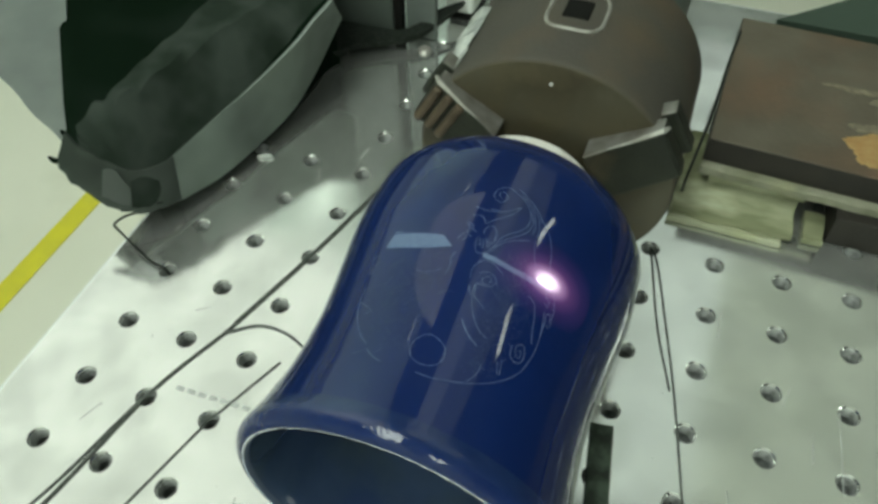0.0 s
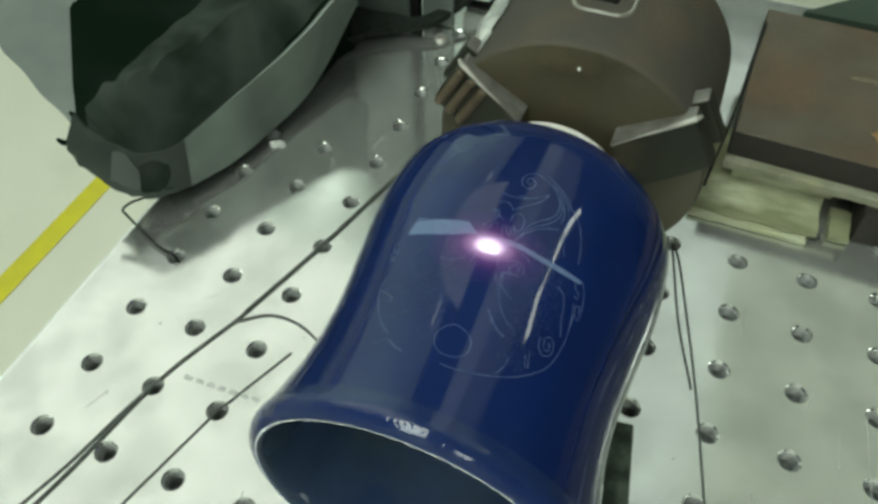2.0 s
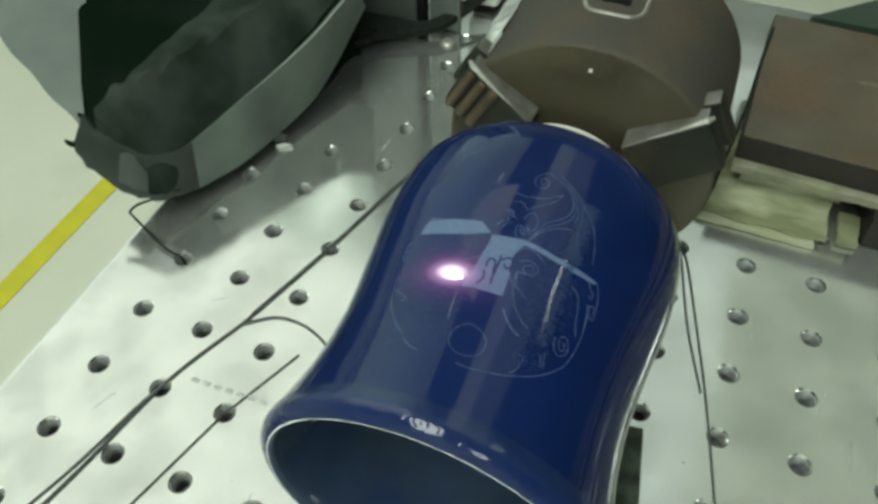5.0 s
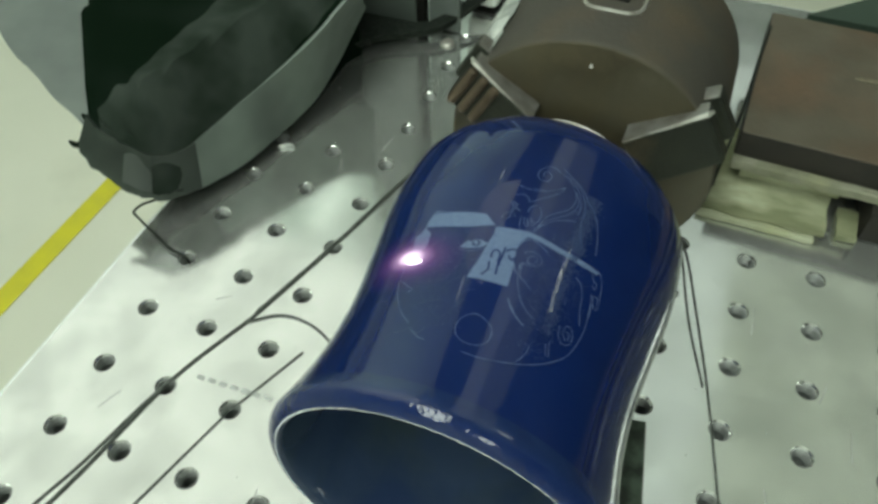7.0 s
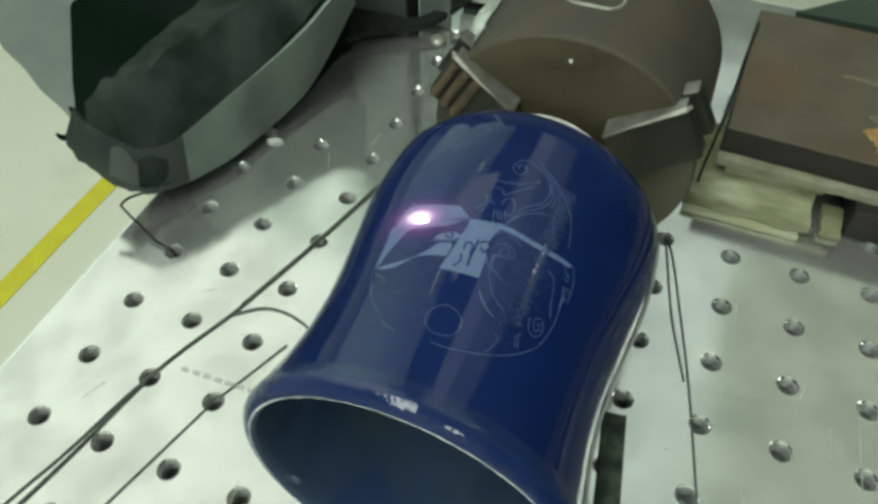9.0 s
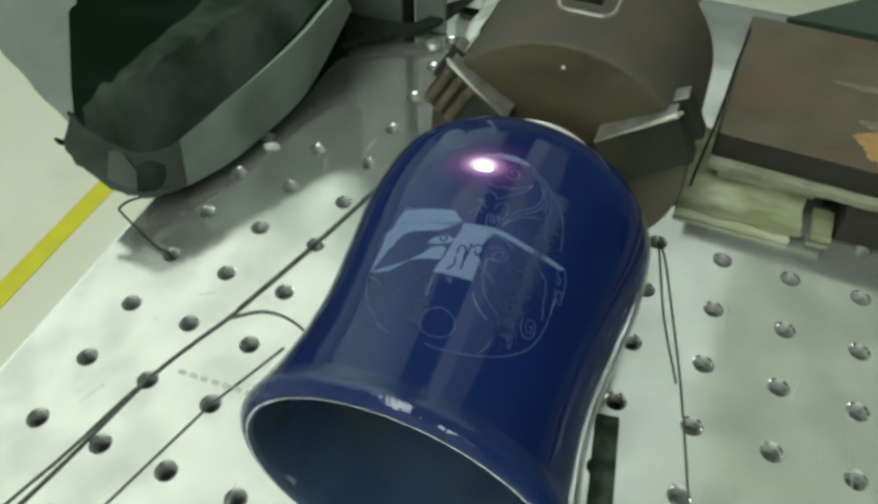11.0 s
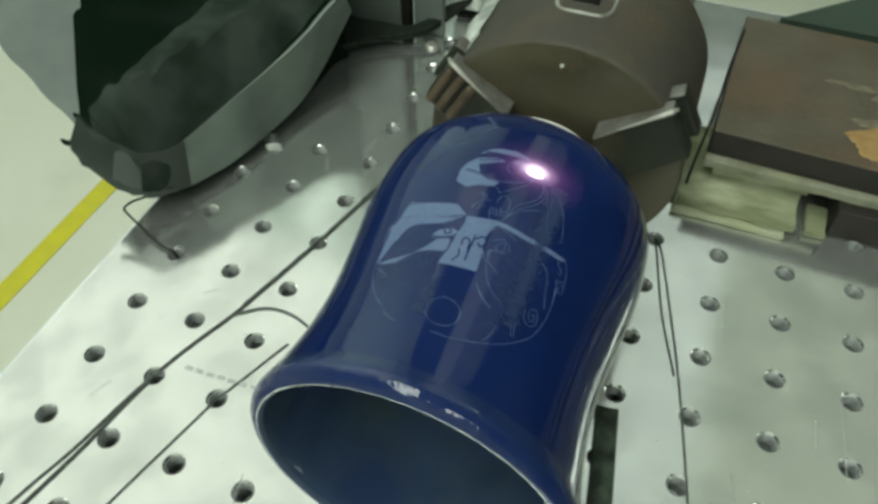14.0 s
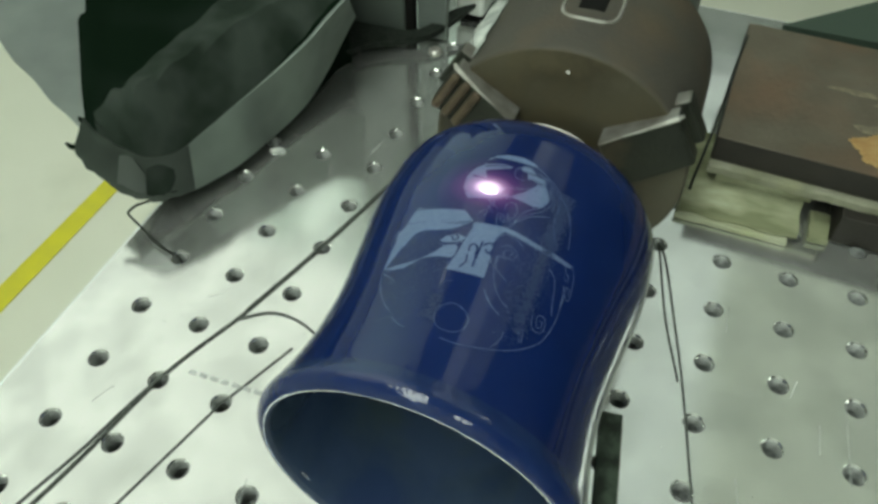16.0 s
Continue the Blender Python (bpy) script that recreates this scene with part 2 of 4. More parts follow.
def tube_bm(points, radius, seg=8, bm=None):
    """A round wire along the points; the radius may be a list."""
    bm = bm or bmesh.new()
    P = [Vector(p) for p in points]
    rings = []
    for i, p in enumerate(P):
        d = (P[min(i + 1, len(P) - 1)] - P[max(i - 1, 0)]).normalized()
        side = d.cross(Vector((0, 0, 1)))
        side = side.normalized() if side.length > 1e-4 else Vector((1, 0, 0))
        up = side.cross(d)
        r = radius[i] if isinstance(radius, (list, tuple)) else radius
        rings.append([bm.verts.new(p + (side * math.cos(2 * math.pi * k / seg) + up * math.sin(2 * math.pi * k / seg)) * r) for k in range(seg)])
    for a, b in zip(rings, rings[1:]):
        for k in range(seg):
            bm.faces.new((a[k], a[(k + 1) % seg], b[(k + 1) % seg], b[k]))
    bm.faces.new(rings[0][::-1])
    bm.faces.new(rings[-1])
    bmesh.ops.recalc_face_normals(bm, faces=bm.faces)
    return bm


def sheet_bm(rows, thick=0.0):
    """A grid of points, row by row, as a sheet with some thickness."""
    bm = bmesh.new()
    g = [[bm.verts.new(p) for p in row] for row in rows]
    for a, b in zip(g, g[1:]):
        for k in range(len(a) - 1):
            bm.faces.new((a[k], a[k + 1], b[k + 1], b[k]))
    bmesh.ops.recalc_face_normals(bm, faces=bm.faces)
    if thick:
        bmesh.ops.solidify(bm, geom=bm.faces[:], thickness=thick)
    return bm


# ---- room ----
def ceiling_glow(m, wide, long, watts):
    la = bpy.data.lights.new("ceiling_glow", "AREA")
    la.shape, la.size, la.size_y, la.energy, la.color = "RECTANGLE", wide, long, watts, LAMP_TINT
    new("ceiling_glow", la).matrix_world = m


def room():
    X0, X1, Y0, Y1 = -3.2, 3.4, -3.0, 3.6
    tagged(part("floor", box_bm(X0, X1, Y0, Y1, FLOOR_Z - 0.1, FLOOR_Z), M_FLOOR), "cream painted workshop floor", "floor", kind="structure")
    tagged(part("floor_marking", box_bm(-0.896, -0.852, Y0, Y1, FLOOR_Z + 0.0005, FLOOR_Z + 0.002), M_TAPE), "yellow painted marking line on the floor", "floor marking", kind="structure")
    # unseen walls; the east one is dark to dim what the table mirrors
    for n, b in (("wall_west", (X0 - 0.1, X0, Y0, Y1)), ("wall_east", (X1, X1 + 0.1, Y0, Y1)), ("wall_south", (X0 - 0.1, X1 + 0.1, Y0 - 0.1, Y0)), ("wall_north", (X0 - 0.1, X1 + 0.1, Y1, Y1 + 0.1))):
        tagged(part(n, box_bm(*b, FLOOR_Z - 0.1, CEIL_Z), M_WALL if n in ("wall_west", "wall_south") else M_DARKWALL if n == "wall_east" else M_DIMWALL), "plain white painted workshop wall" if n in ("wall_west", "wall_south") else "plain dark painted workshop wall" if n == "wall_east" else "plain grey painted workshop wall", "wall", kind="structure")
    tagged(part("ceiling", box_bm(X0 - 0.1, X1 + 0.1, Y0 - 0.1, Y1 + 0.1, CEIL_Z, CEIL_Z + 0.1), M_CEIL), "pale painted workshop ceiling", "ceiling", kind="structure")
    first = thing("ceiling_light", pose(0, 0, CEIL_Z), "flat white light panel on the ceiling", "ceiling light", "ceiling light panels")
    part("housing", box_bm(-0.32, 0.32, -0.62, 0.62, -0.05, -0.001, 0.008), M_FIXTURE, first)
    part("diffuser", box_bm(-0.29, 0.29, -0.59, 0.59, -0.062, -0.0505, 0.004), M_PANELGLOW, first)
    # unseen panels; the second is a fill added for the table's right side
    for k, (x, y) in enumerate([(-0.25, -0.50), (1.05, -1.75), (-0.3, -1.6)]):
        if k == 0:
            first.matrix_world = pose(x, y, CEIL_Z)
        else:
            copy_thing(first, pose(x, y, CEIL_Z))
        ceiling_glow(pose(x, y, CEIL_Z - 0.07), 0.58, 1.18, PANEL_WATTS)
    # two bare tubes, one long and one short
    for x, y, turn, wide, long, watts in ((1.605, 1.71, -29, 0.10, 0.62, 1.1), (-1.10, 1.82, 0, 0.05, 0.24, 0.05)):
        tube = thing("ceiling_lamp", pose(x, y, CEIL_Z, 0, 0, turn), "white tube lamp on the ceiling", "ceiling lamp", "tube lamps on the ceiling")
        part("housing", box_bm(-wide / 2 - 0.02, wide / 2 + 0.02, -long / 2 - 0.03, long / 2 + 0.03, -0.05, -0.001, 0.008), M_FIXTURE, tube)
        part("diffuser", box_bm(-wide / 2, wide / 2, -long / 2, long / 2, -0.062, -0.0505, 0.004), M_TUBE if long > 0.5 else M_WEAKTUBE, tube)
        ceiling_glow(pose(x, y, CEIL_Z - 0.07, 0, 0, turn), wide, long, watts)
    # frosted roof light over the west side of the room
    tagged(part("roof_light", box_bm(X0 + 0.001, -0.86, 1.64, Y1 - 0.001, CEIL_Z - 0.03, CEIL_Z - 0.001, 0.004), M_ROOFGLOW), "frosted roof light in the ceiling", "roof light", kind="structure")
    # stronger glowing panel, added to lighten the table's left side
    tagged(part("roof_light", box_bm(X0 + 0.001, -0.48, -0.5, 1.62, CEIL_Z - 0.03, CEIL_Z - 0.001, 0.004), M_LEFTLIFT), "unseen bright ceiling panel that lightens the table's left", "roof light", kind="structure")
    tagged(part("roof_light", box_bm(0.08, 0.56, 0.95, 3.59, CEIL_Z - 0.03, CEIL_Z - 0.001, 0.004), M_STRIPLIGHT), "narrow frosted roof light in the ceiling", "roof light", kind="structure")
    # glowing panel added to lighten what the table's right side mirrors
    tagged(part("roof_light", box_bm(0.5605, 1.36, 0.95, 3.59, CEIL_Z - 0.03, CEIL_Z - 0.001, 0.004), M_DIMLIGHT), "unseen dim ceiling panel that lifts the table's right side", "roof light", kind="structure")
    # frosted glazing in the corner under it, unseen, added for the band mirrored in the cup
    for n, b in (("window_1", (X0 + 0.001, X0 + 0.03, 0.9, Y1 - 0.001)), ("window_2", (X0 + 0.0305, -1.35, Y1 - 0.03, Y1 - 0.001))):
        w = thing(n, pose(0, 0, 0), "wide frosted workshop window", "window", kind="structure")
        x0, x1, y0, y1 = b
        part("pane", box_bm(x0, x1, y0, y1, 0.45, CEIL_Z - 0.031), M_ROOFGLOW, w)
        part("window_sill", box_bm(x0, x1, y0, y1, 0.40, 0.4495), M_FIXTURE, w)


room()

# ---- machine table with tapped holes ----
PITCH = 0.025
TX0, TX1, TY0, TY1, TTHICK = -0.0255, 0.5245, -0.2875, 0.3375, 0.018
HOLE_R = 0.0031


def table():
    t = thing("machine_table", pose(0, 0, 0), "pale milled aluminium machine table with rows of tapped holes", "work table", kind="structure")
    bm = bmesh.new()
    SEG = 20
    bores = bmesh.new()
    spots = []
    nx = list(range(-1, 21))
    ny = list(range(-11, 14))
    for i in nx:
        for j in ny:
            x, y = i * PITCH, j * PITCH
            x0, x1 = max(x - PITCH / 2, TX0 + 0.0013), x + PITCH / 2
            y0, y1 = y - PITCH / 2, y + PITCH / 2
            if i == -1 or (i <= 1 and j >= 7) or j >= 11:
                if x1 - x0 > 0.001:
                    bm.faces.new([bm.verts.new(c) for c in ((x0, y0, 0), (x1, y0, 0), (x1, y1, 0), (x0, y1, 0))])
                continue
            outer = []
            for k in range(SEG):
                a = 2 * math.pi * k / SEG
                c, s = math.cos(a), math.sin(a)
                f = 1 / max(abs(c), abs(s))
                outer.append(bm.verts.new((x + c * f * PITCH / 2, y + s * f * PITCH / 2, 0)))
            # the four corners
            rim = [bm.verts.new((x + (HOLE_R + 0.0006) * math.cos(2 * math.pi * k / SEG), y + (HOLE_R + 0.0006) * math.sin(2 * math.pi * k / SEG), 0)) for k in range(SEG)]
            for k in range(SEG):
                k2 = (k + 1) % SEG
                a1, a2 = 2 * math.pi * k / SEG, 2 * math.pi * (k + 1) / SEG
                mid = None
                for q in (math.pi / 4, 3 * math.pi / 4, 5 * math.pi / 4, 7 * math.pi / 4):
                    if a1 + 1e-6 < q < a2 - 1e-6:
                        mid = bm.verts.new((x + math.copysign(PITCH / 2, math.cos(q)), y + math.copysign(PITCH / 2, math.sin(q)), 0))
                if mid:
                    bm.faces.new((rim[k], outer[k], mid, outer[k2], rim[k2]))
                else:
                    bm.faces.new((rim[k], outer[k], outer[k2], rim[k2]))
            near = 0 <= i <= 11 and -3 <= j <= 9
            spots.append((x, y, near))
    prof = [(HOLE_R + 0.0006, 0.0), (HOLE_R, -0.0007)]
    z = -0.0007
    for q in range(5):
        prof += [(HOLE_R - 0.00035, z - 0.0005), (HOLE_R, z - 0.001)]
        z -= 0.001
    prof += [(HOLE_R - 0.0003, -0.010), (0.0, -0.0105)]

    def bore(bm2, x, y):
        prev = None
        for row, (r, zz) in enumerate(prof):
            ring = [bm2.verts.new((x + r * math.cos(2 * math.pi * k / SEG), y + r * math.sin(2 * math.pi * k / SEG), zz)) for k in range(SEG)] if r > 0 else [bm2.verts.new((x, y, zz))]
            if prev:
                for k in range(SEG):
                    if len(ring) == 1:
                        bm2.faces.new((prev[k], prev[(k + 1) % SEG], ring[0]))
                    else:
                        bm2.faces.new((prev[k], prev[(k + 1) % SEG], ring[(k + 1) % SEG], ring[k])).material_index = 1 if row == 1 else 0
            prev = ring
    hole = bmesh.new()
    bore(hole, 0, 0)
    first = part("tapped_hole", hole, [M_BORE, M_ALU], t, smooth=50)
    taken = False
    for x, y, near in spots:
        if not near:
            bore(bores, x, y)
        elif not taken:
            first.location = (x, y, 0)
            taken = True
        else:
            ob = new("tapped_hole", first.data)
            ob.parent = t
            ob.location = (x, y, 0)
    bmesh.ops.remove_doubles(bm, verts=bm.verts, dist=0.00001)
    x1, y0, y1 = 20.5 * PITCH, -11.5 * PITCH, 13.5 * PITCH
    # bevelled edge with its bright highlight put into the colour, sides and underside
    b = 0.0013
    loop = lambda e, z: [bm.verts.new(c) for c in ((TX0 + b - e, y0 - e, z), (x1 + e, y0 - e, z), (x1 + e, y1 + e, z), (TX0 + b - e, y1 + e, z))]
    rings = [loop(0, 0), loop(b, -0.0003), loop(b, -TTHICK)]
    for p, q in zip(rings, rings[1:]):
        for k in range(4):
            bm.faces.new((p[k], q[k], q[(k + 1) % 4], p[(k + 1) % 4])).material_index = 1 if p is rings[0] else 0
    bm.faces.new(rings[-1][::-1])
    part("top_plate", bm, [M_ALU, M_CHAMFER], t)
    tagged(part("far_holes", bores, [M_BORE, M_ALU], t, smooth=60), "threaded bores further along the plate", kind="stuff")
    for k in range(7):
        x = 0.033 + 0.0042 * k
        part("stamped_bar", box_bm(x, x + 0.0028, 0.0311 + 0.0002 * k, 0.0327 + 0.0002 * k, 0.00005, 0.00012), M_STAMP, t)
    for pts in ([(0.229, 0.096), (0.231, 0.104)], [(0.045, 0.158), (0.046, 0.166)], [(0.009, 0.010), (0.012, 0.018)], [(0.072, 0.005), (0.076, -0.012), (0.077, -0.02)], [(0.215, 0.06), (0.219, 0.04)], [(0.247, 0.1), (0.249, 0.07)],
                [(0.239, 0.089), (0.2395, 0.078)], [(0.262, 0.062), (0.267, 0.031)], [(0.031, 0.146), (0.034, 0.139)], [(0.228, 0.030), (0.231, 0.012)], [(0.021, 0.062), (0.026, 0.0655)], [(0.205, 0.128), (0.2055, 0.116)]):
        part("scratch", tube_bm([(x, y, 0.0) for x, y in pts], 0.00016, 5), M_STAMP, t)
    rng = random.Random(21)
    fl = bmesh.new()
    for k in range(330):
        x, y, r = rng.uniform(-0.02, 0.30), rng.uniform(-0.05, 0.24), rng.uniform(0.00008, 0.00036)
        fl.faces.new([fl.verts.new((x + r * rng.uniform(0.6, 1.2) * math.cos(q), y + r * rng.uniform(0.6, 1.2) * math.sin(q), 0.00006)) for q in (0, 1.05, 2.1, 3.14, 4.2, 5.25)])
    tagged(part("grime_fleck", fl, M_STAMP, t), "small dark flecks of grime", kind="stuff")
    part("frame", box_bm(0.02, 0.48, -0.26, 0.30, -0.10, -TTHICK - 0.0005, 0.002), M_PANEL, t)
    for x in (0.04, 0.46):
        for y in (-0.24, 0.28):
            part("leg", box_bm(x - 0.02, x + 0.02, y - 0.02, y + 0.02, FLOOR_Z, -0.1005, 0.002), M_PANEL, t)


table()

# ---- the blue cup on the rotary chuck ----
CUP = Matrix.Translation((0.13329, -0.00332, 0.06324)) @ Euler((-0.0398, 0, 0.0148)).to_matrix().to_4x4()
CUP_S = (0.0, 0.0048, 0.0115, 0.0211, 0.0345, 0.0499, 0.0672, 0.0787, 0.0854, 0.0907, 0.094, 0.0959)
CUP_R = (0.03930, 0.03829, 0.03708, 0.03602, 0.03593, 0.03745, 0.03961, 0.03980, 0.03920, 0.03570, 0.03119, 0.02712)


def cup_radius(s):
    """The outer radius of the cup at s metres from the rim."""
    k = max(i for i in range(len(CUP_S) - 1) if CUP_S[i] <= max(s, 0.0))
    a, b = CUP_S[k], CUP_S[k + 1]
    h = b - a
    def slope(i):
        if i == 0:
            return (CUP_R[1] - CUP_R[0]) / (CUP_S[1] - CUP_S[0])
        if i == len(CUP_S) - 1:
            return (CUP_R[-1] - CUP_R[-2]) / (CUP_S[-1] - CUP_S[-2])
        d0 = (CUP_R[i] - CUP_R[i - 1]) / (CUP_S[i] - CUP_S[i - 1])
        d1 = (CUP_R[i + 1] - CUP_R[i]) / (CUP_S[i + 1] - CUP_S[i])
        return (d0 + d1) / 2
    u = (s - a) / h
    return ((2 * u ** 3 - 3 * u ** 2 + 1) * CUP_R[k] + (u ** 3 - 2 * u ** 2 + u) * h * slope(k)
            + (-2 * u ** 3 + 3 * u ** 2) * CUP_R[k + 1] + (u ** 3 - u ** 2) * h * slope(k + 1))


def on_cup(s, a, lift=0.0):
    """The place on the cup's wall s from the rim, at a radians from its top towards +x."""
    r = cup_radius(s) + lift
    return Vector((r * math.sin(a), s, r * math.cos(a)))


cup = thing("cup", CUP, "glossy cobalt blue glazed ceramic cup with a flared rim", "cup")


def cup_body():
    prof = [(0.0925, 0.0), (0.0925, 0.021), (0.0900, 0.0305)]
    prof += [(s, cup_radius(s) - 0.0036) for s in (0.082, 0.07, 0.055, 0.04, 0.028, 0.020, 0.014)]
    # rolled lip: a soft throat, a thin crest round the mouth, a broad bevel outside it, then the round outer edge
    prof += [(0.0090, 0.0338), (0.0055, 0.0342), (0.0025, 0.0345), (0.0005, 0.0348), (-0.0009, 0.0352), (-0.0017, 0.0356), (-0.0021, 0.0361), (-0.00215, 0.0366), (-0.0019, 0.0372)]
    prof += [(-0.0014, 0.0379), (-0.0006, 0.0386), (0.0004, 0.0390), (0.0014, 0.0391), (0.0026, 0.0389)]
    prof += [(s, cup_radius(s)) for s in [0.0048 + 0.00462 * k for k in range(19)]] + [(s, cup_radius(s)) for s in (0.0895, 0.0908, 0.0920, 0.0931, 0.0941, 0.0951, 0.0959)]
    prof += [(0.0959, 0.026)]
    bm = lathe_bm(prof, 128)
    for f in bm.faces:
        c = f.calc_center_median()
        r = math.hypot(c.x, c.z)
        if c.y < -0.0005 and r < 0.0362:
            f.material_index = 2
        elif c.y < 0.0 and r > 0.0354:
            f.material_index = 4
        elif r < cup_radius(c.y) - 0.0014:
            f.material_index = 1
        else:
            f.material_index = 3 if c.y < 0.0040 else 0
    # the rim is tilted slightly off the axis to fit the camera's view
    for v in bm.verts:
        v.co.y -= 0.026 * v.co.x * max(0.0, 1 - v.co.y / 0.02)
    part("body", bm, [M_GLAZE, M_GLAZEIN, M_LIP, M_RIM, M_FLARE], cup, smooth=50)
    part("foot_ring", lathe_bm([(0.0945, 0.0), (0.0945, 0.0228), (0.1075, 0.0228), (0.1095, 0.0222), (0.1095, 0.0205), (0.0975, 0.0195), (0.0975, 0.0)], 96), M_FOOT, cup, "unglazed white clay foot", smooth=40)


cup_body()

# ---- chuck ----
AX, AY, AZ = 0.1344, 0.1132, 0.0628
chuck = thing("rotary_chuck", pose(AX, AY, AZ) @ Matrix.Scale(0.97, 4), "worn brown steel three-jaw chuck holding the cup's foot", "chuck")


def chuck_parts():
    prof = [(0.0, 0.010), (0.0, 0.0406), (0.0004, 0.0412), (0.0010, 0.0416), (0.0020, 0.0418), (0.058, 0.0418), (0.060, 0.0408), (0.060, 0.0), (0.03, 0.0), (0.03, 0.010)]
    bm = lathe_bm(prof, 96)
    for f in bm.faces:
        c = f.calc_center_median()
        f.material_index = 1 if abs(c.y) < 0.0003 else 0
    part("body", bm, [M_STEEL, M_STEELFACE], chuck, smooth=35)
    part("chip", box_bm(-0.0006, 0.0003, -0.0003, -0.00002, 0.0340, 0.0350), M_FIXTURE, chuck, "pale chip")
    rng = random.Random(5)
    for k, deg in enumerate((30, 150, 270)):
        bm = box_bm(0.020, 0.0440, -0.0088, 0.0034, -0.0085, 0.0085, 0.0009)
        for v in bm.verts:
            # the front slopes back towards the outer end, and the edges are knocked about
            if v.co.y < 0:
                v.co.y += 0.0052 * (v.co.x - 0.020) / 0.024
            v.co += Vector((rng.uniform(-1, 1), rng.uniform(-1, 1), rng.uniform(-1, 1))) * 0.00018
        for f in bm.faces:
            f.material_index = 1 if abs(f.normal.z) > 0.6 else 0
        j = part("jaw", bm, [M_JAW, M_JAWSIDE], chuck, "worn steel jaw, sides painted lit and front shaded")
        j.rotation_euler = (0, -radians(deg), 0)
        if k == 2:
            part("step", box_bm(0.0205, 0.0315, -0.0120, -0.0070, -0.0078, 0.0078, 0.0012), M_JAW, j)
            part("screw", lathe_bm([(-0.0042, 0.0), (-0.0042, 0.0022), (-0.0029, 0.0024)], 16), M_DARK, j).location = (0.0302, -0.009, 0)
        bm = box_bm(0.034, 0.0458, 0.0058, 0.0125, -0.0078, 0.0078, 0.0010)
        for f in bm.faces:
            f.material_index = 1 if abs(f.normal.z) > 0.6 else 0
        part("slide", bm, [M_JAW, M_JAWSIDE], j)
        # pale tube drawn as the highlight on the jaw's upper edge
        up = -1 if k == 1 else 1
        part("edge_highlight", tube_bm([(0.0450, -0.0012, 0.0078 * up), (0.0438, -0.0030, 0.0084 * up), (0.0385, -0.0046, 0.0086 * up), (0.033, -0.0058, 0.0085 * up), (0.028, -0.0066, 0.0084 * up)],
                                  [0.0005, 0.0009, 0.0007, 0.00045, 0.0002], 6), M_BRIGHT, j, "bright highlight along the jaw's edge")
        if k == 1:
            for q in range(3):
                x = 0.0325 + 0.0042 * q
                part("ridge", box_bm(x, x + 0.0031, -0.0072 + 0.0008 * q, -0.0040, -0.0079, 0.0080, 0.0012), M_RIDGE, j, "brown worn ridge")
    # crumpled strip along the flank
    rng = random.Random(9)
    rows = []
    for i in range(10):
        y = 0.0070 + 0.0039 * i
        row = []
        for c in range(5):
            q = radians(-70 + 5.6 * c + rng.uniform(-1.6, 1.6))
            r = 0.0424 + rng.uniform(0.0, 0.0026) * (1 if c < 4 else 0.2)
            row.append((r * math.sin(q), y + rng.uniform(-0.0008, 0.0008), r * math.cos(q)))
        rows.append(row)
    part("foil_strip", sheet_bm(rows, 0.0003), M_FOIL, chuck, "crumpled pale metal strip")
    # key socket: a sunk oval with a pale rim
    R = 0.0418
    oval = []
    for k in range(49):
        q = 2 * math.pi * k / 48
        c_, s_ = math.cos(q), math.sin(q)
        x, y = math.copysign(abs(c_) ** 0.6, c_) * 0.0088, 0.0285 + math.copysign(abs(s_) ** 0.6, s_) * 0.0110
        oval.append((x, y, math.sqrt(R * R - x * x)))
    sock = part("key_socket", tube_bm(oval, 0.0006, 6), M_BRIGHT, chuck, "pale rim of the key socket")
    bm = bmesh.new()
    top = [bm.verts.new((x, y, z + 0.00025)) for x, y, z in oval[:-1]]
    low = [bm.verts.new((x * 0.8, 0.0285 + (y - 0.0285) * 0.8, z - 0.0002)) for x, y, z in oval[:-1]]
    for k in range(48):
        bm.faces.new((top[k], top[(k + 1) % 48], low[(k + 1) % 48], low[k]))
    bmesh.ops.recalc_face_normals(bm, faces=bm.faces)
    part("recess", bm, M_STEELFACE, sock)
    # black block stands in for the darkness inside the hole
    part("key_hole", box_bm(-0.0042, 0.0042, 0.0235, 0.0335, 0.0405, 0.04215, 0.0006), M_DARK, sock)


chuck_parts()


def spindle():
    t = thing("rotary_motor", pose(AX, 0.1718, 0), "grey metal rotary motor behind the chuck", "motor")
    part("spindle", lathe_bm([(0, 0), (0, 0.03), (0.07, 0.03), (0.07, 0)], 48), M_PANEL, t).location = (0, 0, AZ)
    part("base", box_bm(-0.024, 0.024, 0.012, 0.068, 0.0, AZ - 0.018, 0.002), M_PANEL, t)


spindle()

# ---- steel plate on card and paper ----
def blotch_bm(cx, cy, rx, ry, z, seed, n=48, h=0.0005):
    """An irregular low crust."""
    rng = random.Random(seed)
    ph = [rng.uniform(0, 6.28) for i in range(6)]
    bm = bmesh.new()
    mid = bm.verts.new((cx, cy, z + h))
    rings = []
    for f, zz in ((0.6, h), (0.92, h * 0.8), (1.0, 0)):
        ring = []
        for i in range(n):
            q = 2 * math.pi * i / n
            w = 1 + sum(math.sin(q * (k + 2) + ph[k]) * 0.26 / (k + 1) for k in range(6)) + rng.uniform(-0.09, 0.09)
            ring.append(bm.verts.new((cx + rx * w * f * math.cos(q), cy + ry * w * f * math.sin(q), z + zz + rng.uniform(-1, 1) * h * 0.15)))
        rings.append(ring)
    for i in range(n):
        bm.faces.new((mid, rings[0][i], rings[0][(i + 1) % n]))
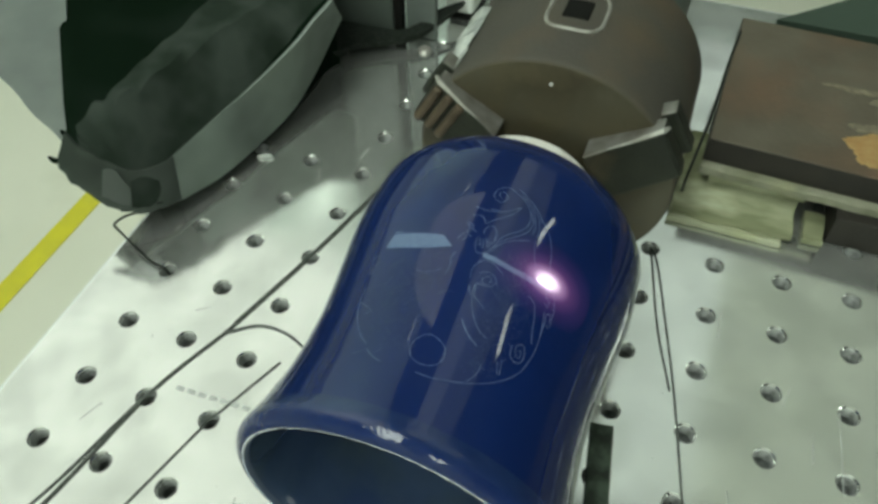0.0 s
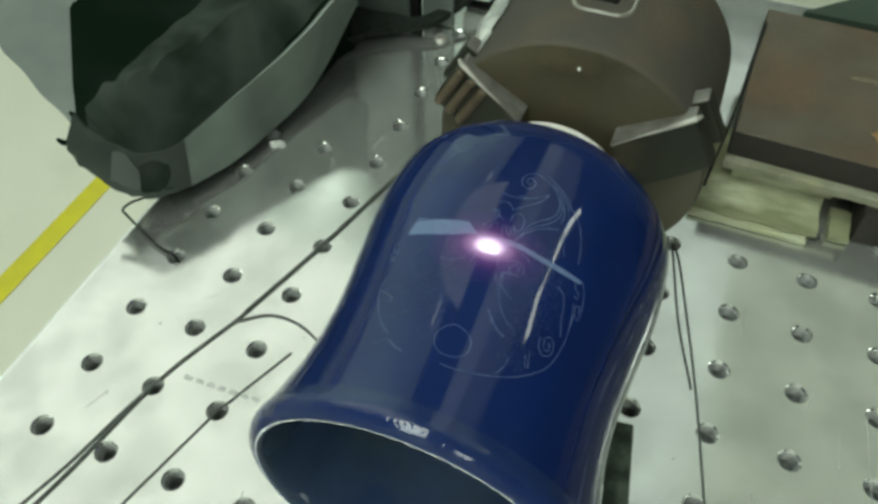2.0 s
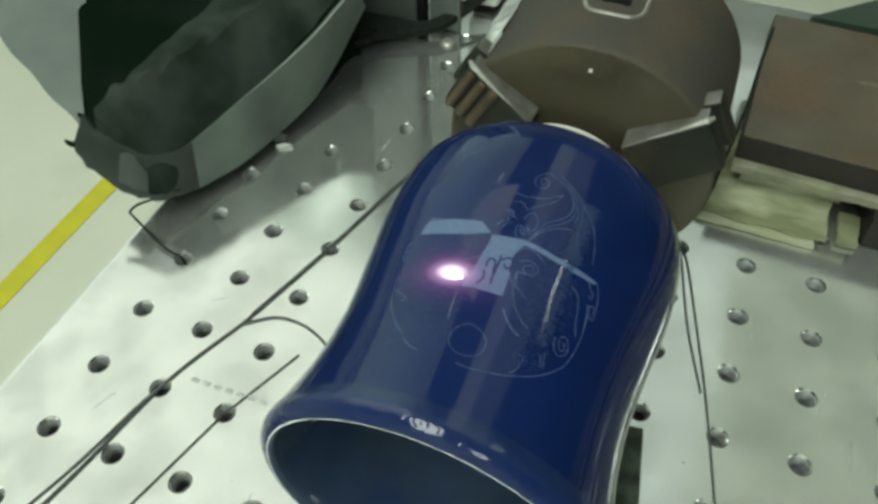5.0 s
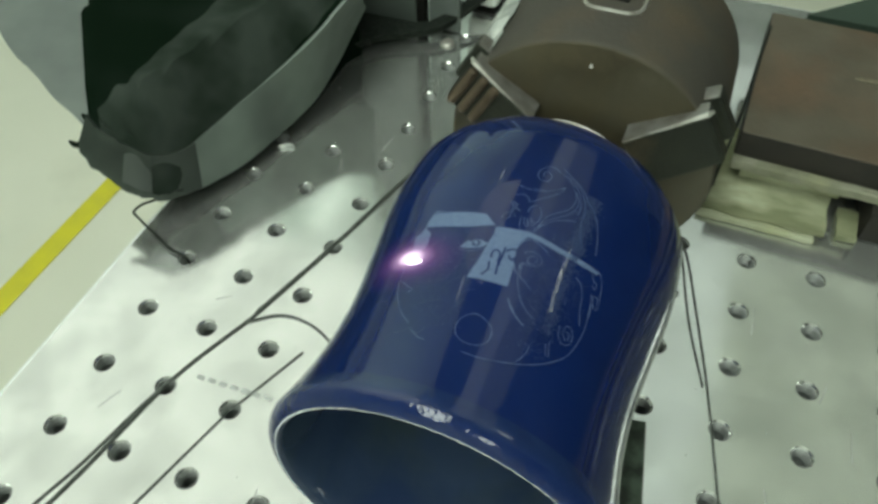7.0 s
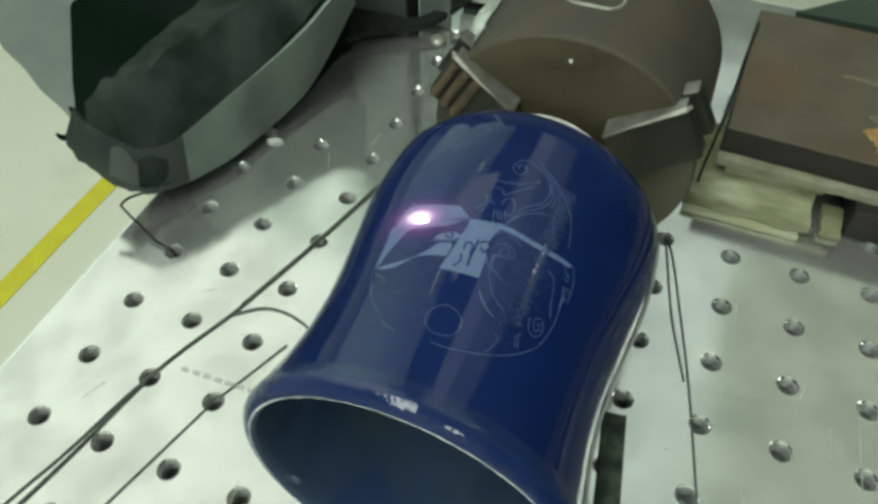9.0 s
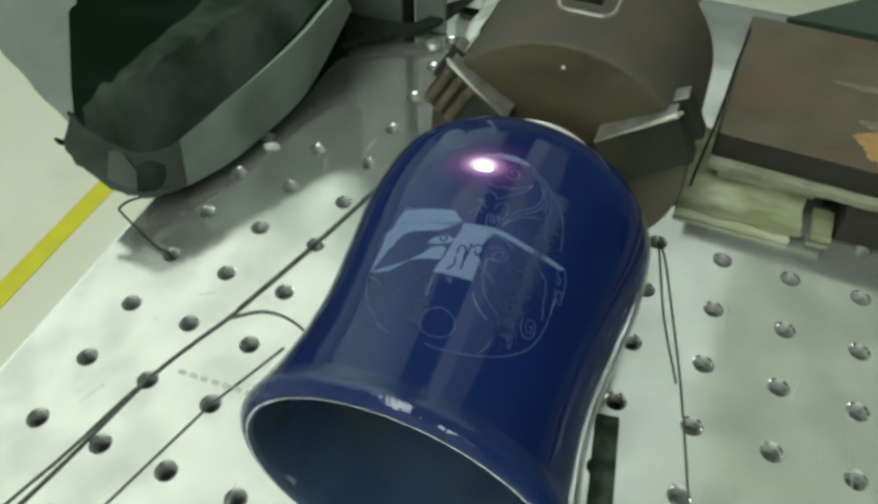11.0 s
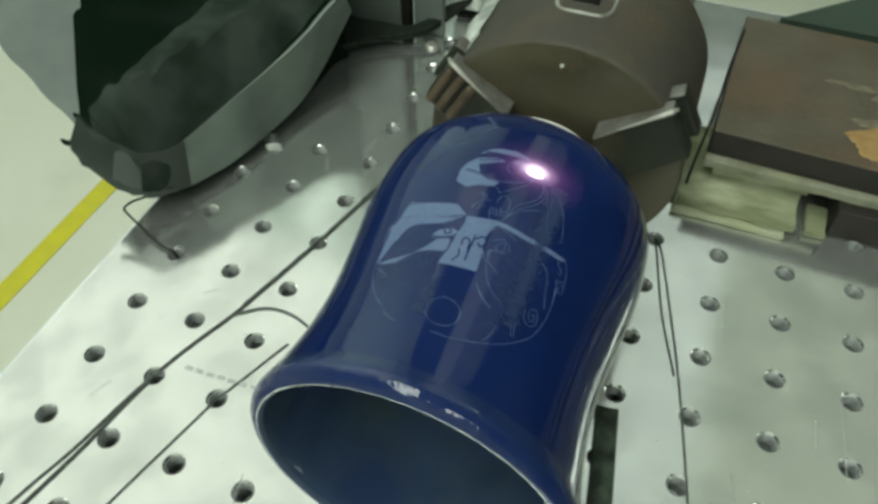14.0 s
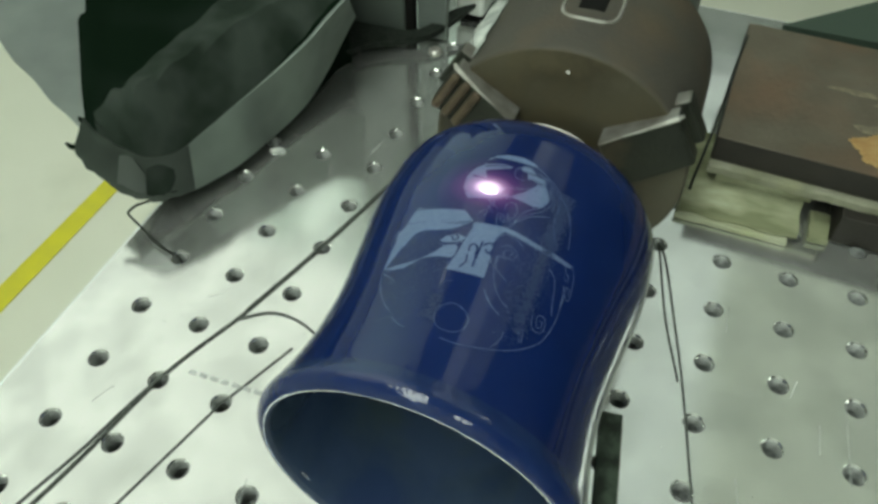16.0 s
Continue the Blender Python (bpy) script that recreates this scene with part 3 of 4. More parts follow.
        for a, b in zip(rings, rings[1:]):
            bm.faces.new((a[i], b[i], b[(i + 1) % n], a[(i + 1) % n]))
    return bm


def torn_bm(x0, x1, y0, y1, z0, z1, seed, ragged=0.0007):
    """A slab with ragged edges."""
    rng = random.Random(seed)
    loop = []
    for (ax, ay), (bx, by) in (((x0, y0), (x1, y0)), ((x1, y0), (x1, y1)), ((x1, y1), (x0, y1)), ((x0, y1), (x0, y0))):
        n = max(3, int(math.hypot(bx - ax, by - ay) / 0.0022))
        drift = 0.0
        for k in range(n):
            drift = drift * 0.7 + rng.uniform(-1, 1) * ragged
            nx, ny = (by - ay), -(bx - ax)
            ln = math.hypot(nx, ny)
            loop.append((ax + (bx - ax) * k / n + nx / ln * drift, ay + (by - ay) * k / n + ny / ln * drift))
    bm = bmesh.new()
    cx, cy = (x0 + x1) / 2, (y0 + y1) / 2
    rings = []
    for z, inset in ((z0, 0.0), (z1 - 0.0004, 0.0), (z1, 0.0004)):
        rings.append([bm.verts.new((x + (cx - x) * inset / 0.02, y + (cy - y) * inset / 0.02, z + rng.uniform(-1, 1) * 0.00015)) for x, y in loop])
    for a, b in zip(rings, rings[1:]):
        for k in range(len(a)):
            bm.faces.new((a[k], a[(k + 1) % len(a)], b[(k + 1) % len(a)], b[k]))
    bm.faces.new(rings[-1])
    bm.faces.new(rings[0][::-1])
    bmesh.ops.recalc_face_normals(bm, faces=bm.faces)
    return bm


def plate_stack():
    t = thing("steel_plate", pose(0.1853, 0.187, 0.0185, 0, 0, -2.2), "thick rusty brown steel plate, its dark edge blackened for shade", "metal plate")
    # plate, card and block run on past view to darken the cup's reflection
    bm = box_bm(0, 0.30, 0, 0.090, 0.0, 0.0115, 0.0006)
    # side faces get a near-black copy, the shade on the edge painted in
    for f in bm.faces:
        f.material_index = 1 if f.normal.z < 0.5 else 0
    part("slab", bm, [M_RUST, M_BLACKEDGE], t)
    part("rust_crust", blotch_bm(0.064, 0.0185, 0.015, 0.0095, 0.0114, 31, 110), M_OCHRE, t, "ochre rust crust")
    part("rust_crust", blotch_bm(0.058, 0.0285, 0.007, 0.0032, 0.0114, 14, 60), M_OCHRE2, t, "pale rust streak")
    part("rust_crust", blotch_bm(0.051, 0.052, 0.010, 0.0022, 0.0114, 8), M_OCHRE2, t, "pale rust streak")
    part("rust_crust", blotch_bm(0.066, 0.046, 0.009, 0.003, 0.0114, 9), M_OCHRE2, t, "pale rust streak")
    c = thing("card_sheet", pose(0.1856, 0.1835, 0.0146, 0, 0, -2.2), "thick cream card under the steel plate", "card")
    part("board", torn_bm(0, 0.302, 0, 0.085, 0, 0.0037, 2, 0.0003), M_CARD, c)
    p = thing("paper_pad", pose(0.178, 0.167, 0), "yellowed folded paper pad on the table", "paper pad")
    part("pad", torn_bm(0, 0.0445, 0, 0.055, 0.0004, 0.0026, 3, 0.00022), M_PAPER, p)
    rows = []
    for i in range(23):
        y = 0.0022 + 0.0022 * i
        up = min(1.0, i / 11)
        rows.append([(0.0008 + 0.0018 * k + 0.0005 * math.sin(i * 0.9), y + 0.0010 * math.sin(k * 0.55) * (1 if i else 0.6), 0.0027 + 0.0060 * up * up * (3 - 2 * up) * (0.55 + 0.45 * min(1, k / 14))
                      + 0.0004 * math.sin(k * 0.8 + i * 0.35) * min(1, i / 3)) for k in range(27)])
    part("fold", sheet_bm(rows, -0.0007), M_PAD, p, "soft yellowed upper fold", smooth=50)
    part("fold", torn_bm(0.012, 0.050, 0.0185, 0.055, 0.0094, 0.0144, 9, 0.0005), M_PAD, p)
    part("curled_corner", torn_bm(0.0520, 0.0600, 0.006, 0.022, 0.0005, 0.0030, 6, 0.0004), M_PAD, p, "curled paper corner")
    # dark strand added where the plate's left side lies in shadow
    w = thing("side_strand", pose(0, 0, 0), "thin black strand for the shaded line beside the steel plate", "cord")
    part("strand", tube_bm(smooth_line([(0.1888, 0.262, 0.0315), (0.1864, 0.235, 0.031), (0.1845, 0.205, 0.029), (0.1826, 0.188, 0.022), (0.1815, 0.1815, 0.013), (0.1812, 0.178, 0.0075)], 8), 0.0006, 8), M_WIRE, w)
    # black block fills the dark region under the card
    q = thing("support_block", pose(0.2385, 0.176, 0), "black block under the card's far end", "block")
    part("block", box_bm(0, 0.245, 0, 0.07, 0.0005, 0.0143, 0.0006), M_BLACKEDGE, q)
    g = thing("green_case", pose(0.200, 0.2775, 0.0), "dark green painted metal case behind the steel plate", "case")
    bm = bmesh.new()
    base = [bm.verts.new(c) for c in ((0.0035, 0.001, 0.0005), (0.11, 0.001, 0.0005), (0.11, 0.10, 0.0005))]
    top = [bm.verts.new((v.co.x, v.co.y, 0.031)) for v in base]
    bm.faces.new(top)
    for k in range(3):
        bm.faces.new((base[k], base[(k + 1) % 3], top[(k + 1) % 3], top[k]))
    part("shell", bm, M_GREEN, g)


plate_stack()


# ---- sheet plastic hood ----
def hood():
    t = thing("plastic_hood", pose(0, 0, 0), "crumpled black and grey plastic sheet hood over the table edge", "plastic hood")
    # hem lines placed to fit the camera's view, at assumed heights
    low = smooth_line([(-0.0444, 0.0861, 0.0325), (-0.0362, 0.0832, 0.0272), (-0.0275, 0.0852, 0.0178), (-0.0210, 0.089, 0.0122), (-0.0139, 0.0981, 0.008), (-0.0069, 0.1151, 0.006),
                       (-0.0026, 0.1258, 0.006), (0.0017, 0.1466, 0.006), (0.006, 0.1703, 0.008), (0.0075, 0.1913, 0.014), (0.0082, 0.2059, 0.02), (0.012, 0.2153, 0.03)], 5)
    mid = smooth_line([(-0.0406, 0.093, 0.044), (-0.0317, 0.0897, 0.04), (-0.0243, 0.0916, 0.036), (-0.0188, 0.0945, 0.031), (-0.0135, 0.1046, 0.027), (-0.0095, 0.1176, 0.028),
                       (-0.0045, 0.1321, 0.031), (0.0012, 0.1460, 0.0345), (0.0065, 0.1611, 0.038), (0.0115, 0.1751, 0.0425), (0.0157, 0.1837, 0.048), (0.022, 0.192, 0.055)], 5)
    rng = random.Random(4)
    crease = [rng.uniform(-0.0011, 0.0011) for i in range(len(low) // 4 + 3)]

    def fold(i, k):
        u = i / 4
        n = int(u)
        return (crease[n] * (1 - u + n) + crease[n + 1] * (u - n)) * math.sin(math.pi * k / 5)

    def strip(i0, i1):
        rows = []
        for k in range(6):
            row = []
            for i in range(i0, i1 + 1):
                p = low[i].lerp(mid[i], k / 5) + Vector((0.7, -0.5, 0.4)) * fold(i, k)
                if k == 0 and i < 22:
                    p += Vector((rng.uniform(-0.0007, 0.0007), rng.uniform(-0.0007, 0.0007), rng.uniform(-0.0012, 0.0004)))
                row.append(p)
            rows.append(row)
        return rows
    part("hem", sheet_bm(strip(22, len(low) - 1), 0.0012), M_GREY, t, "grey turned-up hem", smooth=25)
    part("torn_edge", sheet_bm(strip(0, 22), 0.0014), M_SHEET2, t, "torn dark grey lower edge", smooth=25)
    # the sheet lies back low from the hem, its far line shaped to fit the camera's view, and sags a little between its
    # folds
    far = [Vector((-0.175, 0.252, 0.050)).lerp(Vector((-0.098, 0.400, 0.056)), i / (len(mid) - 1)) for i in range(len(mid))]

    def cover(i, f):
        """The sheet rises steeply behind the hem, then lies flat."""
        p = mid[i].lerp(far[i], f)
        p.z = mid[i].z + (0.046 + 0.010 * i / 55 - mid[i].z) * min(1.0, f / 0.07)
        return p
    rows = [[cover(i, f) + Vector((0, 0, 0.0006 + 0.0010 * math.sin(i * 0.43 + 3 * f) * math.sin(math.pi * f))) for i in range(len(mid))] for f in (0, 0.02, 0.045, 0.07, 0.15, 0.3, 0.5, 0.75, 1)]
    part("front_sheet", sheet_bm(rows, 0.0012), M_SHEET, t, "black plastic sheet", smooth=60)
    rng2 = random.Random(17)
    lift_ = [0.004 + 0.024 * min(1.0, k / 10) + rng2.uniform(-0.0016, 0.0016) for k in range(22)]
    rows = []
    for k in range(9):
        row = []
        for i in range(4, len(mid)):
            u = (i - 4) / 3.0
            n = int(u)
            h = (lift_[n] * (1 - u + n) + lift_[n + 1] * (u - n)) * k / 8
            if k == 0:
                row.append(mid[i].lerp(low[i], 0.05) + Vector((0.7, -0.5, 0.4)) * 0.0012)
            else:
                row.append(cover(i, h / 0.13) + Vector((0.0004, -0.0006, 0.0025 + 0.0005 * math.sin(i * 1.3 + k))))
        rows.append(row)
    part("fold", sheet_bm(rows, 0.00022), M_FOLD, t, "dull grey folded layer over the black sheet", smooth=25)
    for i0, i1, f0, f1, off, mat in ((2, 12, 0.30, 1.05, 0.0011, M_SHEET2), (9, 15, 0.15, 0.90, 0.0017, M_LAYER), (15, 21, 0.10, 0.80, 0.0012, M_FOLD)):
        rows = []
        for k in range(4):
            row = []
            for i in range(i0, i1 + 1):
                u = (i - i0) / (i1 - i0)
                f = f0 + (f1 - f0) * k / 3 * (0.55 + 0.45 * math.sin(math.pi * (0.25 + 0.75 * u))) + rng2.uniform(-0.02, 0.02)
                row.append(low[i].lerp(mid[i], f) + Vector((0.45, -0.75, 0.45)) * off)
            rows.append(row)
        part("layer", sheet_bm(rows, 0.0002), mat, t, "overlapping dull plastic layer", smooth=30)
    # side outline slid along the sight lines to fit the camera's view
    side = smooth_line([(-0.044, 0.0915, 0.039), (-0.0627, 0.0994, 0.0416), (-0.0821, 0.1087, 0.0434), (-0.1125, 0.1247, 0.0459), (-0.2114, 0.1875, 0.052)], 4)
    edge = smooth_line([(-0.0436, 0.0973, 0.0412), (-0.0523, 0.1083, 0.0430), (-0.0632, 0.123, 0.0450), (-0.088, 0.1549, 0.0482), (-0.143, 0.2229, 0.053)], 4)
    rows = [[a.lerp(b, k / 4) + Vector((0, 0.0004 * math.sin(i * 1.1 + k), 0)) for i, (a, b) in enumerate(zip(side, edge))] for k in range(5)]
    part("side_sheet", sheet_bm(rows, 0.0012), M_WING, t, "grey plastic side sheet", smooth=60)
    # hidden black block, added to stop light passing beneath the hem
    bm = bmesh.new()
    foot = [(p.x - 0.005, p.y + 0.003) for p in low[22:]] + [(-0.012, 0.235), (-0.027, 0.235), (-0.027, 0.104)]
    lo_ = [bm.verts.new((x, y, 0.0008)) for x, y in foot]
    hi_ = [bm.verts.new((x - 0.004, y + 0.004, 0.026)) for x, y in foot]
    for k in range(len(foot)):
        k2 = (k + 1) % len(foot)
        bm.faces.new((lo_[k], lo_[k2], hi_[k2], hi_[k]))
    bm.faces.new(hi_)
    bmesh.ops.recalc_face_normals(bm, faces=bm.faces)
    part("light_blocker", bm, M_SHEET, t, "unseen black block keeping light from under the hood")
    # hidden screen, added to block the roof light mirrored in the table corner
    curtain = [(-0.046, 0.0950, 0.028), (-0.034, 0.0942, 0.018), (-0.028, 0.0985, 0.009), (-0.0285, 0.112, 0.007), (-0.0285, 0.150, 0.007), (-0.0285, 0.230, 0.007)]
    part("reflection_screen", sheet_bm([[(x, y, z + (0.042 - z) * k / 2) for x, y, z in curtain] for k in range(3)], 0.0008), M_SHEET, t, "unseen black sheet that darkens the table's reflection")
    part("tear", tube_bm(smooth_line([(-0.0425, 0.0885, 0.0345), (-0.0455, 0.0862, 0.0338), (-0.048, 0.086, 0.0352)], 4), [0.0014, 0.0012, 0.0011, 0.001, 0.0012, 0.0012, 0.001, 0.0008, 0.0005], 6), M_SHEET, t, "torn curled tip")


hood()


# ---- wires and marker lines ----
def lines_on_table():
    w = thing("loose_wire", pose(0, 0, 0), "thin bent black wire ending in a tapped hole", "wire")
    part("strand", tube_bm(smooth_line([(-0.0165, 0.0965, 0.0105), (-0.0215, 0.0905, 0.0095), (-0.0255, 0.0865, 0.0090), (-0.0285, 0.0838, 0.0065), (-0.0272, 0.0832, 0.0045), (-0.0180, 0.0795, 0.0032), (-0.0075, 0.0755, 0.0018), (-0.001, 0.075, 0.0004), (0.0005, 0.0748, -0.004)], 8), 0.0005), M_WIRE, w)
    c = thing("metal_chip", pose(0.005, 0.1445, 0, 0, 0, 35), "small pale metal chip on the table beside the hood", "metal chip")
    part("chip", blotch_bm(0, 0, 0.0032, 0.0018, 0.0002, 12, 20, 0.0012), M_FOIL, c)
    n = thing("black_wire", pose(0, 0, 0.0005), "thin black wire lying over the tapped holes", "wire")
    part("strand", tube_bm(smooth_line([(0.064, 0.152, 0), (0.060, 0.139, 0), (0.050, 0.1005, 0), (0.0385, 0.062, 0)], 8), 0.0007), M_PEN, n)
    part("strand", tube_bm(smooth_line([(0.0385, 0.062, 0), (0.037, 0.057, 0), (0.026, 0.028, 0), (0.019, -0.008, 0), (0.014, -0.03, 0), (0.005, -0.07, 0)], 8), 0.0005), M_PEN, n)
    part("strand", tube_bm(smooth_line([(0.037, 0.057, 0), (0.0245, 0.024, 0), (0.017, -0.007, 0), (0.011, -0.027, 0), (0.0, -0.07, 0)], 8), 0.0003), M_PEN, n)
    part("branch", tube_bm(smooth_line([(0.037, 0.057, 0), (0.047, 0.064, 0), (0.058, 0.0645, 0), (0.069, 0.060, 0), (0.078, 0.052, 0)], 8), 0.0004), M_PEN, n)
    n = thing("black_wire", pose(0, 0, 0.0004), "short straight black wire across a tapped hole", "wire")
    part("strand", tube_bm([(0.062, 0.053, 0), (0.050, 0.024, 0), (0.040, -0.013, 0), (0.028, -0.06, 0)], 0.0003), M_PEN, n)
    n = thing("black_wire", pose(0, 0, 0.0004), "pair of thin black wires out of a tapped hole", "wire")
    part("strand", tube_bm(smooth_line([(0.175, 0.150, 0), (0.179, 0.143, 0), (0.187, 0.115, 0), (0.194, 0.089, 0), (0.202, 0.054, 0), (0.209, 0.02, 0)], 8), 0.00035), M_PEN, n)
    part("strand", tube_bm(smooth_line([(0.175, 0.150, 0), (0.177, 0.143, 0), (0.184, 0.114, 0), (0.1925, 0.089, 0)], 8), 0.00035), M_PEN, n)
    # thin flat strip laid for the dark rectangle beside the cup
    r = thing("mottled_strip", pose(0.1765, 0.050, 0, 0, 0, 8.5), "flat mottled dark green strip on the table beside the cup", "rubber strip")
    part("strip", box_bm(-0.0038, 0.0038, -0.03, 0.0185, 0.0003, 0.0015, 0.0006), M_MOTTLED, r)


lines_on_table()


# ---- behind the table ----
PANEL_TOP = 0.165


def back_corner():
    t = thing("machine_bracket", pose(0, 0, 0), "dark grey machine bracket with a black post behind the hood", "bracket")
    part("panel", box_bm(-0.012, 0.0235, 0.2485, 0.2535, 0.0005, PANEL_TOP, 0.001), M_PANEL, t)
    part("post", box_bm(0.0238, 0.0288, 0.2485, 0.2535, 0.0005, PANEL_TOP, 0.0006), M_DARK, t)
    part("wing", box_bm(0.029, 0.0455, 0.2525, 0.2565, 0.0005, PANEL_TOP, 0.0008), M_WING, t, "grey side plate")
    b = thing("white_box", pose(0.0425, 0.274, 0.0), "small white plastic box with rounded corners", "box")
    part("shell", box_bm(0, 0.016, 0, 0.03, 0.004, 0.05, 0.003, 3), M_WHITE, b)
    part("foot", box_bm(0.002, 0.014, 0.002, 0.028, 0.0005, 0.004), M_DARK, b)
    # one black band drawn for the strap and the shadow next to it
    c = thing("strap_and_shade", pose(0, 0, 0), "flat black strap with the dark shade beside it along the table's back", "strap")
    a = smooth_line([(-0.025, 0.199, 0.004), (0.001, 0.213, 0.004), (0.012, 0.226, 0.004), (0.026, 0.235, 0.004), (0.038, 0.243, 0.005), (0.046, 0.256, 0.007), (0.0535, 0.2725, 0.010)], 5)
    z = smooth_line([(-0.03, 0.243, 0.004), (0.0, 0.2435, 0.004), (0.015, 0.2445, 0.004), (0.028, 0.2455, 0.004), (0.037, 0.252, 0.006), (0.043, 0.263, 0.009), (0.053, 0.2735, 0.011)], 5)
    part("band", sheet_bm([[p.lerp(q, k / 3) for p, q in zip(a, z)] for k in range(4)], 0.0035), M_WIRE, c, smooth=40)
    s = thing("bolt", pose(0.043, 0.2425, 0), "domed pale steel bolt head in the table", "bolt")
    part("head", lathe_bm([(0, 0.0034), (-0.0008, 0.0034), (-0.0017, 0.0026), (-0.0020, 0)], 24), M_BRIGHT, s, smooth=40).rotation_euler = (radians(-90), 0, 0)


back_corner()


# ---- engraving and laser spot ----
def inside_spans(poly, s):
    """The stretches of angle, in degrees, that the outline covers on the scan line s."""
    cuts = []
    for (s0, a0), (s1, a1) in zip(poly, poly[1:] + poly[:1]):
        if (s0 <= s) != (s1 <= s):
            cuts.append(a0 + (a1 - a0) * (s - s0) / (s1 - s0))
    cuts.sort()
    return list(zip(cuts[::2], cuts[1::2]))


def hatch(poly, s0, s1, lift=0.00012, step=0.16):
    """Scan lines of etched glaze inside an outline, between s0 and s1 mm from the rim."""
    bm = bmesh.new()
    n = max(1, int((s1 - s0) / step))
    prev = None
    for k in range(n + 1):
        s = min(max(s0 + (s1 - s0) * k / n, s0 + 0.004), s1 - 0.004)
        rows = []
        for a, b in inside_spans(poly, s):
            wob = 0.10 * math.sin(k * 2.3)
            rows.append([bm.verts.new(on_cup(s / 1000, radians(a + wob + (b - a) * i / 14), lift)) for i in range(15)])
        if prev and len(prev) == len(rows):
            for p, q in zip(prev, rows):
                for i in range(14):
                    bm.faces.new((p[i], p[i + 1], q[i + 1], q[i]))
        prev = rows
    return bm


def scribe(lines, half=0.095, lift=0.00016):
    """Fine etched lines through (mm from the rim, degrees) points."""
    bm = bmesh.new()
    for pts in lines:
        P = smooth_line([(q[0], q[1], 0) for q in pts], 6)
        prev = None
        for i, p in enumerate(P):
            d = P[min(i + 1, len(P) - 1)] - P[max(i - 1, 0)]
            k = cup_radius(p.x / 1000) * 1000 * radians(1)
            d = Vector((d.x, d.y * k, 0)).normalized()
            o = Vector((-d.y, d.x / k, 0)) * half
            pair = [bm.verts.new(on_cup((p.x + e * o.x) / 1000, radians(p.y + e * o.y), lift)) for e in (-1, 1)]
            if prev:
                bm.faces.new((prev[0], prev[1], pair[1], pair[0]))
            prev = pair
    bmesh.ops.recalc_face_normals(bm, faces=bm.faces)
    return bm


def curl(s, a, r, turns, start=0.0, n=22):
    """A spiral of r mm round a place."""
    k = cup_radius(s / 1000) * 1000 * radians(1)
    out = []
    for i in range(n + 1):
        f = i / n
        q = start + turns * 2 * math.pi * f
        rr = r * (1 - 0.85 * f) if turns > 1.01 else r
        out.append((s + rr * math.sin(q), a + rr * math.cos(q) / k))
    return out


def scribed_lines():
    """The etched linework, (mm from the rim, degrees from the top)."""
    part("outline", scribe([
        [(35.3, -32.8), (31.7, -32.4), (28, -30.4), (24.5, -27.2), (21.5, -23.4), (19.3, -19.4)],
        [(17.8, -18.1), (16.1, -14.4), (15.5, -11.6)],
        [(14.9, 0.5), (14.8, 5.4), (15.5, 10.4), (16.4, 14.6), (17.9, 19.5), (19.7, 23.7), (22.1, 27.8), (25.3, 31.7), (28.6, 33.6), (32.1, 34.7), (34.6, 34.9), (37.6, 34.7), (39.8, 34.5)],
        [(63.2, 20), (61.1, 23.6), (57.6, 26.7), (53.5, 28.7), (51.3, 29.4)]], half=0.095), M_LINE, cup, "fine etched oval outline")
    part("ring", scribe([
        [(23.9, -2.7), (24.8, -0.3), (24.4, 2.7), (23.3, 5.3), (21.9, 6.6), (19.9, 6.8), (18.4, 5.8), (17.5, 3.9), (17.2, 1.3), (17.5, -1.1), (18.6, -3.2), (20.4, -4.4), (22.5, -4.1), (23.9, -2.7)]], half=0.095), M_LINE, cup, "fine etched ring")
    part("leaf", scribe([
        [(40.8, 10.2), (40.7, 7.5), (39, 7.2), (36.2, 8.2), (33.5, 9.9), (31.5, 11.9), (29.9, 14.3), (28.9, 17.3)],
        [(39.7, 5.3), (37.9, 6.5), (37.2, 8.6), (36.2, 11.2), (35.2, 13.2)],
        [(40.4, 7.7), (38.5, 8), (37.2, 8.6)],
        [(22.7, 18.7), (20.7, 18.6), (18.8, 17.6), (17.5, 16.3)],
        [(25.9, 24.7), (23.9, 25.1), (22.3, 25.6)],
        [(24.9, 23.5), (23.4, 24.1), (22.2, 24.6)],
        [(43.6, 25.6), (42.5, 28.4), (40.1, 30.1), (37.3, 30.9), (33.5, 32.7)],
        [(31.3, -31.5), (29.9, -27.8), (28.8, -25.2), (27.8, -26.6)]], half=0.09), M_LINE, cup, "etched leaf lines")
    part("strand", scribe([
        [(31.1, 7.4), (29.5, 9), (28.1, 10.9), (27, 12.9), (26.3, 15.2)]], half=0.16), M_LINE, cup, "short curved etched strand")
    part("curl", scribe([
        [(67.5, 8.8), (68.5, 5.8), (67.7, 3.3), (65.9, 1.8), (64.2, 2.3), (63.5, 4.1), (64, 5.8), (65.4, 6.4), (66.5, 5.2), (66.5, 3.9), (65.4, 3.4), (64.7, 4.7)]], half=0.09), M_LINE, cup, "etched spiral curl")
    part("curl", scribe([
        [(43.4, 7.1), (44.3, 9.1), (44.1, 11.8), (43, 13.4), (41.4, 12.6), (41.1, 10.4), (41.9, 8.7), (43.1, 9.5), (43.4, 11.2), (42.5, 11.9), (41.8, 11)]], half=0.09), M_LINE, cup, "etched spiral curl")
